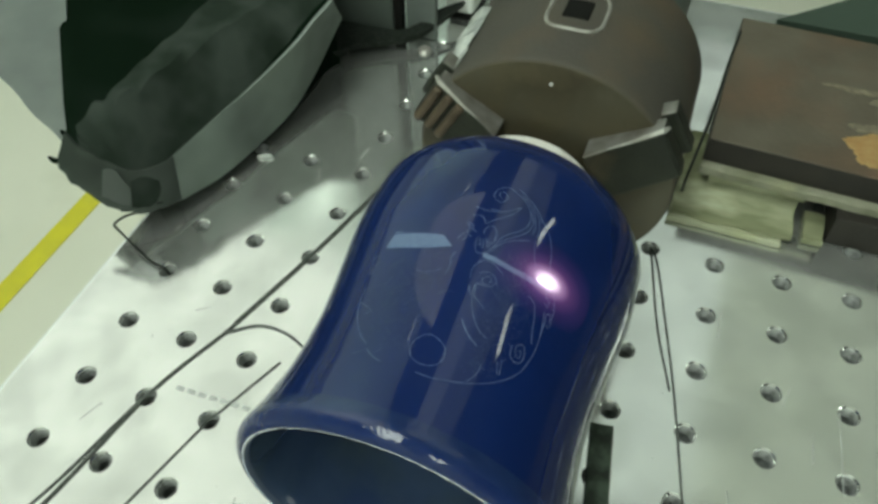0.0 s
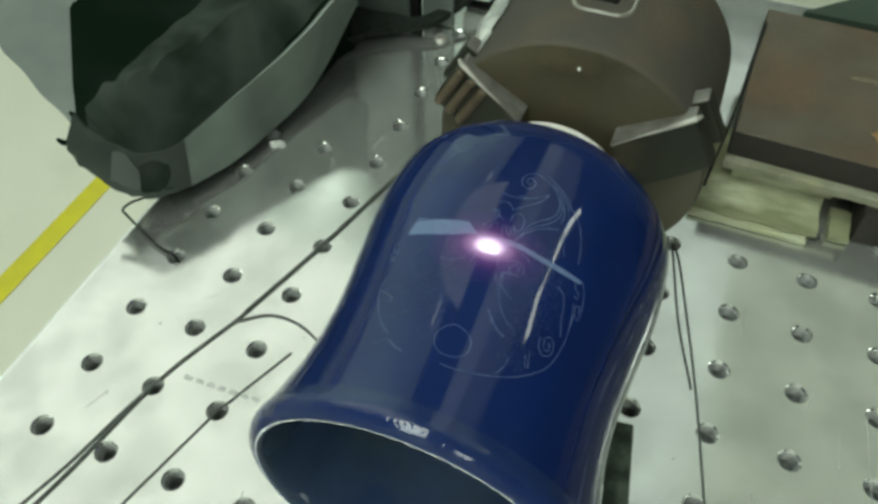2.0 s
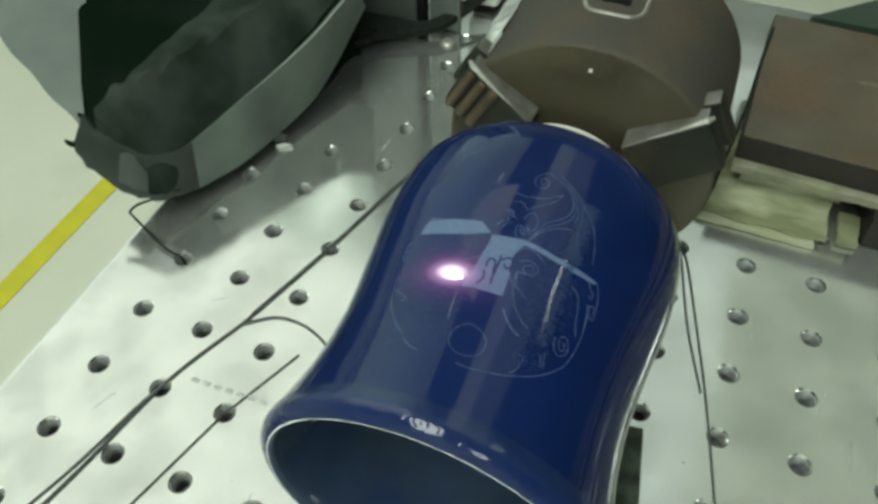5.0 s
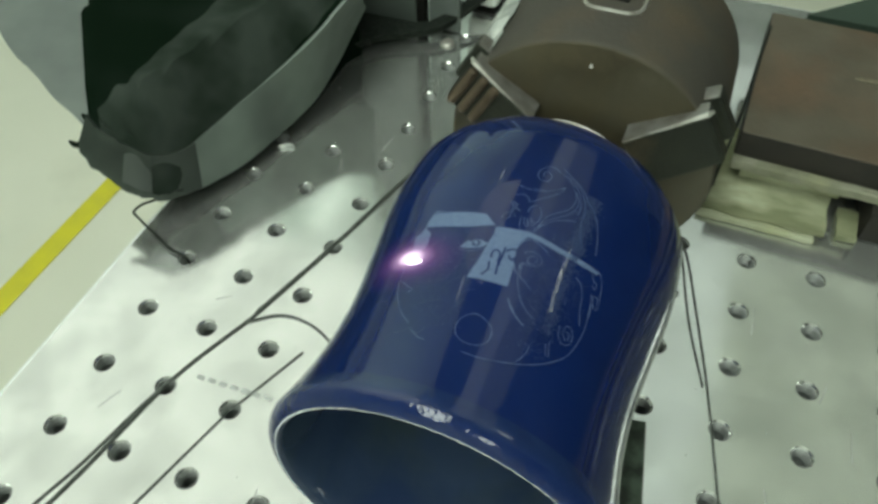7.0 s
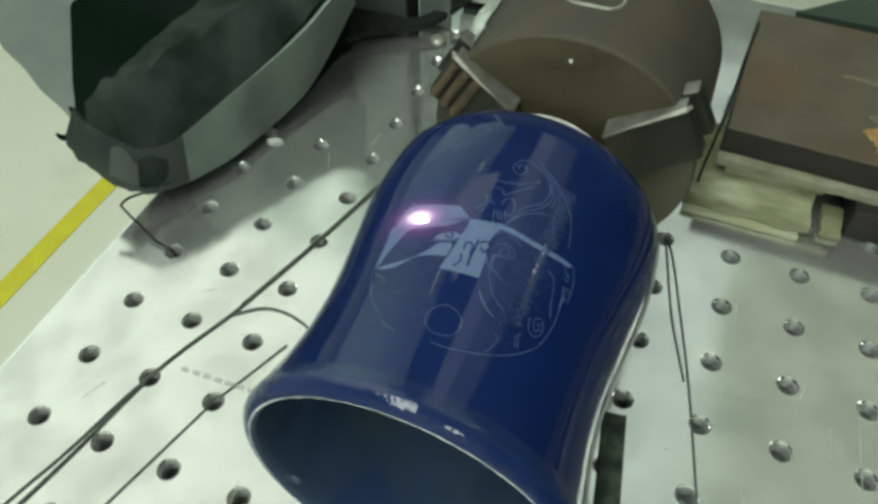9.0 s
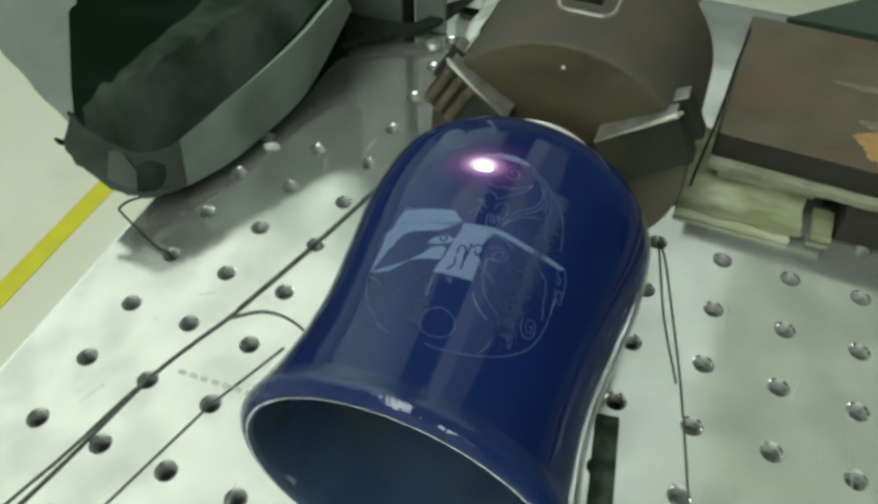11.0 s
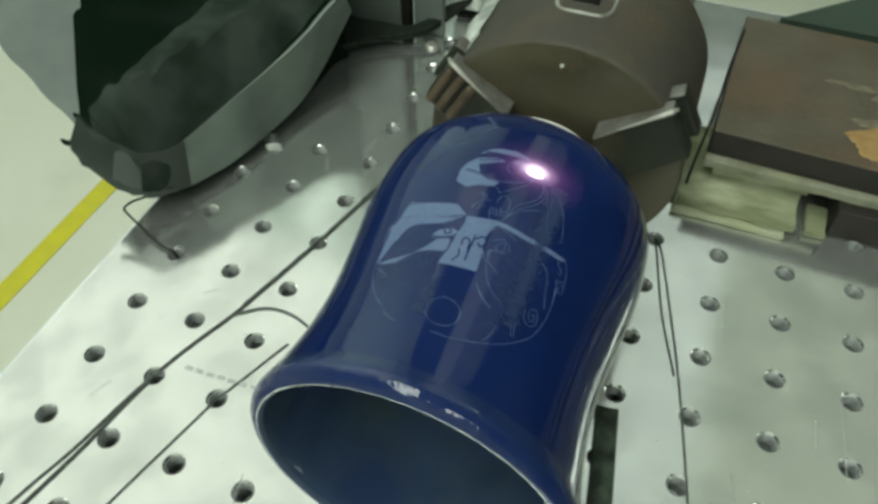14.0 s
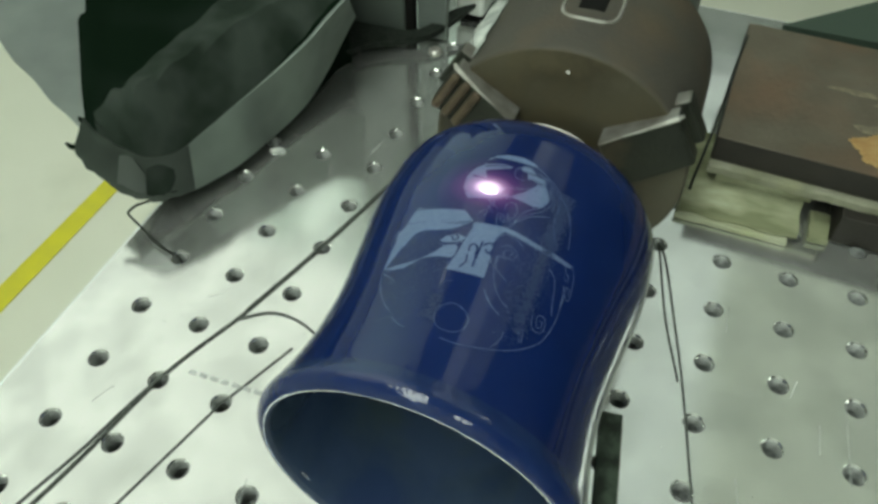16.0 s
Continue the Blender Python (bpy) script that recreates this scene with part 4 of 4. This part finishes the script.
    part("curl", scribe([
        [(30.7, 26.2), (28.3, 26.7), (27.1, 28.7), (27.9, 31.1), (29.8, 31.7), (31.6, 30.5), (31.6, 28.7), (30.2, 27.8), (28.5, 28.9), (28.9, 30.3), (30.2, 30.1), (30.2, 29.1)]], half=0.09), M_LINE, cup, "etched spiral curl")
    part("curl", scribe([
        [(45, -33.4), (44.5, -35), (43, -34.7), (41.9, -32.8), (43.1, -32.6)]], half=0.09), M_LINE, cup, "etched spiral curl")
    part("curl", scribe([
        [(42.7, -34.5), (41.4, -35.2), (39.8, -33.7), (40.3, -32.8), (41.6, -34.2)]], half=0.09), M_LINE, cup, "etched spiral curl")
    part("beak_linework", scribe([
        [(60.5, -2.5), (60.1, 0.7), (60.5, 4.5), (61.6, 8), (63.9, 11.9)],
        [(56.9, 3.2), (58.4, 5.5), (60.2, 8.6), (62, 10.8), (63.9, 11.9)],
        [(57.8, -2.6), (58.3, -0.2), (57.8, 1.4), (56.6, 2.8)],
        [(60.8, 2.3), (61, 5.3)]], half=0.09), M_LINE, cup, "etched pointed lines")
    part("crest_linework", scribe([
        [(69, 9.2), (67.6, 12.6), (66.2, 15.9), (64.4, 18.8), (62.7, 20.3)],
        [(67.5, 9.2), (66.4, 11.9), (64.8, 14.3), (62.4, 16.2), (59.9, 16.2), (57.8, 14.5), (56.1, 11.7), (54.3, 9.6), (51.7, 8.3), (49.7, 6.9)],
        [(67.4, 10.6), (65.9, 14), (63.6, 17), (60.3, 18.8), (58.2, 18.8)],
        [(67.5, 11.8), (65.7, 15.7), (63.4, 18.6), (60.3, 20.5), (58.1, 20.8)],
        [(63.9, 15.6), (61.5, 17.5), (59, 17.3), (56.7, 15.1), (54.8, 12), (52.9, 9.7), (50.3, 8.2)],
        [(51.8, 9.4), (53.8, 11.9), (55.3, 15.2), (56.4, 18.9)],
        [(57.3, 20.6), (54.3, 21.6), (51.1, 23.9)]], half=0.09), M_LINE, cup, "etched crest lines")
    part("scroll_linework", scribe([
        [(53.8, 3.2), (55.3, 3.5), (56.3, 4.7), (55.9, 6.5), (54.1, 7.7), (52.1, 7.3), (51.8, 5.8), (52.9, 4.7)],
        [(53.6, 0.9), (54, -0.9), (52.8, -1.8), (52, -0.3)],
        [(52.3, 1.7), (50, 2.1), (48.4, 3.5), (48.7, 6), (50, 7.9), (51.7, 8.5)],
        [(52.4, 2.7), (50.5, 3.4), (50.2, 4.8), (52.3, 3.7)],
        [(52.4, 4.9), (50.6, 6), (51.5, 6.8)],
        [(55.8, -3), (55.2, -1.1), (53.8, -1.2)],
        [(52.9, -2.4), (54.7, -2.1), (55.4, -3.6)],
        [(50.8, -4.6), (52.4, -3.3), (51.7, -1.8), (50.5, -2.8)]], half=0.09), M_LINE, cup, "etched scroll lines")
    part("border_linework", scribe([
        [(46.9, 30.8), (45.5, 31.9), (45, 33.5), (43.6, 33.4), (44.2, 32)],
        [(48.2, 33.3), (45.9, 35.3), (43.5, 36.3), (41, 36.9), (39.5, 36.6), (40.1, 34.8), (42, 34.1), (42.4, 35.5), (40.8, 36.2)],
        [(42.3, 32.9), (39.6, 34.1), (36.8, 34.7)]], half=0.085), M_LINE, cup, "etched border scroll")
    part("arch_linework", scribe([
        [(41.5, 4.7), (43.5, 4.2), (45.4, 4.9), (46.7, 6.4), (47.1, 8.8), (46.6, 11.3), (45.6, 14.1)]], half=0.085), M_LINE, cup, "etched arch line")
    part("brow_linework", scribe([
        [(47.1, -3.4), (45.4, -4.2), (43.7, -3.5), (42.1, -3.6), (40.7, -4)],
        [(40.6, -14.7), (40.3, -11.4), (40.8, -8.6), (41.8, -6.1)]], half=0.085), M_LINE, cup, "etched brow lines")


scribed_lines()


# Parts that rise to the surface with the laser or as streaks fade: part, time, way under the glaze.
growing = []


def bare_lines():
    """Lines of bare glaze that the fill leaves out, and fine stippling."""
    for t, lines in ((2.7, [[(39.6, -2.7), (41.2, -2.9), (41.9, -1.7), (41, -0.2), (39.3, -0.1), (38.2, 0.9)],
                           [(43.2, 0.6), (40.8, 0.7), (38.4, 0.4), (35.7, 0.7)],
                           [(42.1, 1.4), (43.1, 2.7), (43.2, 5)],
                           [(41.4, 2.4), (40.4, 3.9), (41.4, 4.8), (40, 5.1)],
                           [(38.6, -2.9), (36.7, -2.2), (34.8, -3.6)]]),
                     (5.8, [[(42.9, -11.8), (43.5, -10.7), (43.5, -9.2), (42.8, -8.2), (42, -8.8), (42.2, -10.2), (43, -10.4)]]),
                     (12, [[(65.4, -8.9), (66, -5.7), (66.5, -1.8)],
                           [(61.9, -12.1), (61.6, -8.9), (60.8, -5.4)]]),
                     (14.2, [[(66.8, 3.5), (65.1, 3.5), (64, 4.8), (64.4, 6.3), (65.8, 5.8), (66, 4.7)]])):
        ob = part("bare_linework", scribe(lines, half=0.2, lift=0.00026), M_GLAZE, cup, "bare blue lines in the etching")
        growing.append((ob, t, Vector((0, 0, -0.0018))))
    rng = random.Random(11)
    bm = bmesh.new()
    for k in range(2400):
        if rng.random() < 0.5:
            s_, a_ = rng.gauss(36, 8), rng.gauss(20, 6.5)
        else:
            s_, a_ = rng.gauss(33, 8), rng.gauss(-18, 8)
        # inside the oval, clear of the ring and the filled collar
        if ((s_ - 37) / 21) ** 2 + ((a_ + 0.5) / 34) ** 2 > 0.96 or abs(a_) < 6.5:
            continue
        w, h = rng.uniform(0.03, 0.075), rng.uniform(0.03, 0.09)
        q = [bm.verts.new(on_cup((s_ + h * e) / 1000, radians(a_ + w * f * 1.5), 0.00011)) for e, f in ((-1, -1), (-1, 1), (1, 1), (1, -1))]
        bm.faces.new(q)
    # denser grain added along the two lamp streaks to break up their highlights
    for k in range(900):
        s_ = rng.uniform(20, 52)
        a_ = (20.3 + 0.05 * (s_ - 24) if k % 3 else -9.0 - 0.11 * (s_ - 26)) + rng.gauss(0, 3.0)
        w, h = rng.uniform(0.05, 0.10), rng.uniform(0.04, 0.12)
        bm.faces.new([bm.verts.new(on_cup((s_ + h * e) / 1000, radians(a_ + w * f * 1.5), 0.00011)) for e, f in ((-1, -1), (-1, 1), (1, 1), (1, -1))])
    tagged(part("stippling", bm, M_STIPPLE, cup), "fine etched stippling", kind="stuff")
    # dull dots laid over the lamp streaks, so the highlights fade and break up
    for t, n, s0, s1, a0, a1 in ((2.2, 1000, 27, 52, 20.5, 25.0), (9.6, 2000, 24, 62, 19.5, 26.0), (3.4, 1700, 49, 65, 19.0, 25.0), (9.4, 420, 19, 26, -9.0, -4.0)):
        bm = bmesh.new()
        for k in range(n):
            s_, a_ = rng.uniform(s0, s1), rng.gauss((a0 + a1) / 2, (a1 - a0) / 4)
            w, h = rng.uniform(0.07, 0.16), rng.uniform(0.07, 0.18)
            bm.faces.new([bm.verts.new(on_cup((s_ + h * e) / 1000, radians(a_ + w * f * 1.5), 0.00013)) for e, f in ((-1, -1), (-1, 1), (1, 1), (1, -1))])
        ob = tagged(part("dull_stippling", bm, M_DULL, cup), "dull dots that break up the lamp streaks", kind="stuff")
        growing.append((ob, t, Vector((0, 0, -0.0018))))
    strokes = []
    for k in range(20):
        s_, a_ = rng.gauss(33, 6), rng.gauss(-20, 6)
        strokes.append([(s_, a_), (s_ + rng.uniform(0.6, 1.6), a_ + rng.uniform(1, 3)), (s_ + rng.uniform(1.2, 3.0), a_ + rng.uniform(2, 6))])
    for k in range(12):
        s_, a_ = rng.gauss(40, 5), rng.gauss(18, 5)
        strokes.append([(s_, a_), (s_ - rng.uniform(0.6, 1.6), a_ + rng.uniform(-2, 2)), (s_ - rng.uniform(1.8, 3.4), a_ + rng.uniform(-3, 3))])
    tagged(part("hatching", scribe(strokes, half=0.05, lift=0.00012), M_FAINT, cup), "faint etched hatching", kind="stuff")


bare_lines()

# Outlines of the filled patches, (mm from the rim, degrees), with the times at which the laser begins and ends them, and the number of strips.
PATCHES = [
    ("band", [(51.9, -29.4), (51.2, -23), (51.3, -16.4), (51.2, -10.1), (48.3, -5.3), (46.9, -14), (46.8, -22.8), (47.1, -31.2), (48.9, -30.9)], -1, -1, 1),
    ("stripe", [(49, 5.8), (48.8, 9.4), (48.2, 17), (48.2, 25.8), (48.2, 33.3), (47.2, 32.4), (46.8, 25.4), (46.9, 16.6), (47.5, 9), (47.5, 6)], -1, -1, 1),
    ("collar", [(48, -5.1), (48.3, -2.5), (48.5, 1.5), (49, 5.8), (48.9, 8.3), (47.4, 6.1), (45.5, 4.6), (43.1, 4.3), (40.3, 5.1), (37.8, 5.5), (33.7, 5.9), (33.7, 1.4), (33.7, -3.5), (33.5, -7.9), (36.1, -7.3), (38.4, -6.4), (40.8, -6.1), (43.9, -5.4), (46.4, -4.7)], 0.9, 4.2, 9),
    # eye of the etched figure, kept to a plain almond outline
    ("etched_eye", [(41.1, -14.6), (42.9, -12.9), (44, -10.3), (43.8, -7.8), (43.2, -5.4), (42, -6.8), (41.4, -8.9), (41, -11.8)], 5.2, 6.2, 1),
    ("wing", [(47.1, -31.2), (45.5, -32.2), (44.3, -34.1), (41.2, -33.2), (38.7, -33.5), (35.7, -33.3), (32.9, -33.1), (33.1, -32), (35.4, -31.1), (37.5, -30), (39.6, -28.9), (41.5, -27.2), (45, -27.6)], 6.2, 7.3, 4),
    ("blade", [(32.7, -33), (33.5, -28.3), (34.3, -23.7), (35.5, -19.2), (36.9, -16.4), (38.2, -14.4), (40, -12.3), (40.9, -8.6), (40.3, -7.1), (38.1, -7), (37, -7.8), (36.9, -10.5), (36.6, -14), (35.9, -17.9), (34, -21.6), (32.6, -24), (32.3, -28.5)], 7.3, 8, 3),
    ("lower_band", [(47.3, -31.4), (46.8, -22.8), (46.9, -14), (47.9, -5.7), (46.4, -8.6), (45, -12), (44.5, -17), (44.3, -22.4), (43.4, -25.4), (41.5, -27.2), (39.5, -28.1), (41, -31.2), (44.5, -31.5)], 8, 9.3, 4),
    ("crest_rim", [(67.9, -9.5), (69.7, -6.7), (70.8, -2.2), (70.9, 2.8), (70.2, 7.1), (68.8, 9.3), (68.9, 6.6), (69, 2.6), (69, -2.4), (68.8, -6.3)], 9.8, 11.2, 3),
    ("crest_left", [(58.1, -14), (61.8, -14.2), (64.3, -12.6), (66.3, -9.3), (67.2, -3.1), (66.7, 0.8), (65.4, -3.4), (64.3, -8.4), (61.6, -6.7), (60.1, -4), (59.8, 1.2), (58.2, -0.1), (57.8, -5), (56.6, -9.6)], 11.3, 13.2, 6),
    ("crest_right", [(66.2, 2.4), (67.8, 3.8), (68.3, 6), (67.3, 8.1), (66.3, 10.6), (66.1, 12.3), (64.3, 13.8), (62, 15.8), (59.9, 16.4), (58.1, 15.2), (57.2, 12.2), (57.5, 8.5), (57.6, 5.8), (57.8, 3.2), (60.2, 7.2), (62.2, 9.4), (64.2, 10.9), (64.7, 8.2), (64.1, 6.4), (65.9, 6), (66.6, 4.2)], 13.3, 15.7, 7),
    ("crest_low", [(57.9, -13.9), (57.1, -8.8), (58.5, 1.9), (57.7, 3.7), (56, -2.1), (54.9, -10.9)], 15.75, 16, 2),
]


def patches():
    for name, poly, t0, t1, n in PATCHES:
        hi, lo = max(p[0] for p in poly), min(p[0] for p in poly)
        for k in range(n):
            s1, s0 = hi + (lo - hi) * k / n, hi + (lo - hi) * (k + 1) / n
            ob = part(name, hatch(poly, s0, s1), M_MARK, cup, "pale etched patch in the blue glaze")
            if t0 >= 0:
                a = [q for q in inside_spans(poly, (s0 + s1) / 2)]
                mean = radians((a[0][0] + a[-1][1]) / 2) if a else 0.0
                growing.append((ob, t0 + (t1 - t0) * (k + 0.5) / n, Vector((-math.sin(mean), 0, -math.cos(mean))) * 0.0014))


patches()


def halo_material():
    """Violet halo, densest at its heart: vapour glow and lens bloom painted together."""
    m = bpy.data.materials.new("violet_halo")
    m.use_nodes = True
    nt = m.node_tree
    nt.nodes.clear()
    out = nt.nodes.new("ShaderNodeOutputMaterial")
    co = nt.nodes.new("ShaderNodeTexCoord")
    ln = nt.nodes.new("ShaderNodeVectorMath")
    ln.operation = "LENGTH"
    oval = nt.nodes.new("ShaderNodeVectorMath")
    oval.operation = "MULTIPLY"
    oval.inputs[1].default_value = (0.82, 1.25, 1.0)
    nt.links.new(co.outputs["Object"], oval.inputs[0])
    nt.links.new(oval.outputs["Vector"], ln.inputs[0])
    r = nt.nodes.new("ShaderNodeValToRGB")
    sc = nt.nodes.new("ShaderNodeMath")
    sc.operation = "DIVIDE"
    sc.inputs[1].default_value = 0.0125
    nt.links.new(ln.outputs["Value"], sc.inputs[0])
    nt.links.new(sc.outputs["Value"], r.inputs["Fac"])
    stops = [(0.0, (2.2, 1.9, 2.2, 1.0)), (0.17, (1.7, 1.35, 1.7, 0.92)), (0.27, (0.95, 0.55, 0.95, 0.45)), (0.42, (0.55, 0.20, 0.58, 0.17)), (0.65, (0.40, 0.14, 0.50, 0.06)), (1.0, (0.35, 0.12, 0.50, 0.0))]
    for k, (at, c) in enumerate(stops):
        el = r.color_ramp.elements[k] if k < 2 else r.color_ramp.elements.new(at)
        el.position, el.color = at, c
    e = nt.nodes.new("ShaderNodeEmission")
    nt.links.new(r.outputs["Color"], e.inputs["Color"])
    tr = nt.nodes.new("ShaderNodeBsdfTransparent")
    mx = nt.nodes.new("ShaderNodeMixShader")
    nt.links.new(r.outputs["Alpha"], mx.inputs["Fac"])
    nt.links.new(tr.outputs["BSDF"], mx.inputs[1])
    nt.links.new(e.outputs["Emission"], mx.inputs[2])
    nt.links.new(mx.outputs["Shader"], out.inputs["Surface"])
    return m


def spot_pose(s, a):
    """The laser spot on the cup's wall: x round the cup, y along it, z outwards."""
    a = radians(a)
    r = cup_radius(s / 1000)
    slope = (cup_radius(s / 1000 + 0.001) - cup_radius(s / 1000 - 0.001)) / 0.002
    return CUP @ Matrix.Translation((r * math.sin(a), s / 1000, r * math.cos(a))) @ Euler((math.atan(slope), a, 0), "XYZ").to_matrix().to_4x4()


spot = thing("laser_spot", spot_pose(48.7, 26.6), "brilliant white laser spot with a violet halo on the cup", "laser spot")


def spot_parts():
    bm = bmesh.new()
    bmesh.ops.create_uvsphere(bm, u_segments=24, v_segments=12, radius=1, matrix=Matrix.Diagonal((0.0022, 0.0008, 0.0005, 1)))
    part("core", bm, glow("white_hot_spot", (1.0, 0.90, 1.0), 9.0), spot, "white-hot core")
    # glowing disc that paints the lens bloom and vapour light round the core
    bm = bmesh.new()
    n = 32
    rings = []
    for k in range(1, 11):
        f = k / 10
        ring = []
        for i in range(n):
            q = 2 * math.pi * i / n
            x, y = 0.0125 * f * math.cos(q), 0.0125 * f * math.sin(q)
            ring.append(bm.verts.new((x, y, 0.0013 - x * x / (2 * 0.036))))
        rings.append(ring)
    mid = bm.verts.new((0, 0, 0.0013))
    for i in range(n):
        bm.faces.new((mid, rings[0][i], rings[0][(i + 1) % n]))
        for a, b in zip(rings, rings[1:]):
            bm.faces.new((a[i], b[i], b[(i + 1) % n], a[(i + 1) % n]))
    ob = part("halo", bm, halo_material(), spot, "soft violet halo with painted lens glow")
    ob.visible_shadow = False


spot_parts()
SPOT = [
    (0, 48.8, 29.4), (0.1, 48.5, -9.9), (0.2, 48.1, 28.5), (0.3, 48.2, -7.4), (0.4, 48.8, 27.3), (0.5, 48.8, -4.5), (0.6, 48.9, -3.3),
    (0.7, 48.5, -12.1), (0.8, 48.2, 4.6), (0.9, 48.0, 0.6), (1, 47.9, -0.7), (1.1, 47.8, 0.2), (1.2, 46.9, -0.7), (1.3, 46.7, -0.9),
    (1.4, 47.1, 0.4), (1.5, 47.0, 0.5), (1.6, 46.8, 1.7), (1.7, 46.8, 1.9), (1.8, 46.8, 2.4), (1.9, 46.4, 1.7), (2, 45.1, 0.1), (2.1, 44.2, -0.3),
    (2.2, 40.5, 0.2), (2.3, 39.5, 0.2), (2.4, 37.9, -0.1), (2.5, 37.6, -0.5), (2.6, 37.9, 2.5), (2.7, 38.3, 2.1), (2.8, 39.8, 1.9),
    (2.9, 40.2, 1.9), (3, 44.1, 3.5), (3.1, 42.0, -8.0), (3.2, 41.8, -9.3), (3.3, 41.7, -9.7), (3.4, 40.7, -10.3), (3.5, 40.9, -10.1),
    (3.6, 40.2, -10.4), (3.7, 39.6, -11.2), (3.8, 37.9, -3.9), (3.9, 37.3, -4.7), (4, 36.5, -5.5), (4.1, 35.8, -5.2), (4.2, 35.1, 1.9),
    (4.6, 33.6, -1.2), (5, 35.7, -12.2), (5.4, 37.4, -15.2), (5.8, 39.8, -22.8), (6.3, 43.1, -28.7), (6.4, 42.5, -29.0), (6.5, 41.7, -30.0),
    (6.6, 41.2, -31.8), (6.7, 40.4, -29.0), (6.8, 39.5, -30.2), (6.9, 38.6, -30.3), (7, 37.2, -30.4), (7.1, 36.2, -29.4), (7.2, 34.3, -30.3),
    (7.3, 33.2, -25.6), (7.4, 33.2, -25.4), (7.5, 34.0, -25.4), (7.6, 36.3, -23.2), (7.7, 37.3, -19.2), (7.8, 37.9, -14.1), (7.9, 37.9, -13.1),
    (8, 48.0, -10.5), (8.1, 47.7, -14.1), (8.2, 47.2, -24.0), (8.3, 48.2, -25.1), (8.4, 48.7, -22.6), (8.5, 48.4, -21.3), (8.6, 48.0, -20.1),
    (8.7, 47.7, -19.3), (8.8, 47.6, -19.5), (8.9, 46.6, -20.4), (9, 46.2, -22.1), (9.1, 46.0, -24.0), (9.2, 46.4, -25.4), (9.6, 48.3, -23.6),
    (10, 54.6, -14.4), (10.4, 63.5, -2.6), (10.8, 64.9, -5.3), (11.3, 64.2, -7.0), (11.4, 63.8, -7.5), (11.5, 63.8, -7.8), (11.6, 63.0, -11.4),
    (11.7, 62.3, -11.3), (11.8, 62.2, -11.1), (11.9, 62.0, -12.0), (12, 61.7, -11.7), (12.1, 60.9, -10.7), (12.2, 60.4, -10.1), (12.3, 60.4, -9.6),
    (12.4, 59.8, -9.9), (12.5, 58.7, -8.9), (12.6, 58.7, -8.6), (12.7, 58.7, -7.4), (12.8, 58.5, -7.7), (12.9, 58.3, -7.9), (13, 58.3, -6.7),
    (13.1, 58.4, -6.5), (13.2, 59.2, 0.9), (13.3, 68.5, 6.8), (13.4, 67.6, 7.1), (13.5, 66.8, 7.7), (13.6, 66.3, 8.2), (13.7, 66.2, 10.0),
    (13.8, 65.9, 10.8), (13.9, 65.8, 10.7), (14, 65.7, 11.4), (14.1, 65.0, 10.9), (14.2, 63.6, 13.9), (14.3, 63.3, 14.1), (14.4, 62.5, 13.6),
    (14.5, 62.3, 13.5), (14.6, 61.3, 13.2), (14.7, 61.4, 13.2), (14.8, 61.1, 12.9), (14.9, 60.4, 13.3), (15, 60.0, 13.1), (15.1, 60.1, 12.7),
    (15.2, 59.9, 11.8), (15.3, 60.3, 10.7), (15.4, 59.7, 11.3), (15.5, 59.0, 11.6), (15.6, 57.9, 10.2), (15.7, 58.0, 10.3), (15.8, 57.2, 1.4),
    (15.9, 57.6, 1.3), (16, 58.0, -4.5),
]


def motions():
    walk(spot, [(t, spot_pose(s, a)) for t, s, a in SPOT])
    for ob, t, sunk in growing:
        walk(ob, [(0, Matrix.Translation(sunk)), (t - 0.05, Matrix.Translation(sunk)), (t + 0.05, Matrix()), (16.2, Matrix())])


motions()
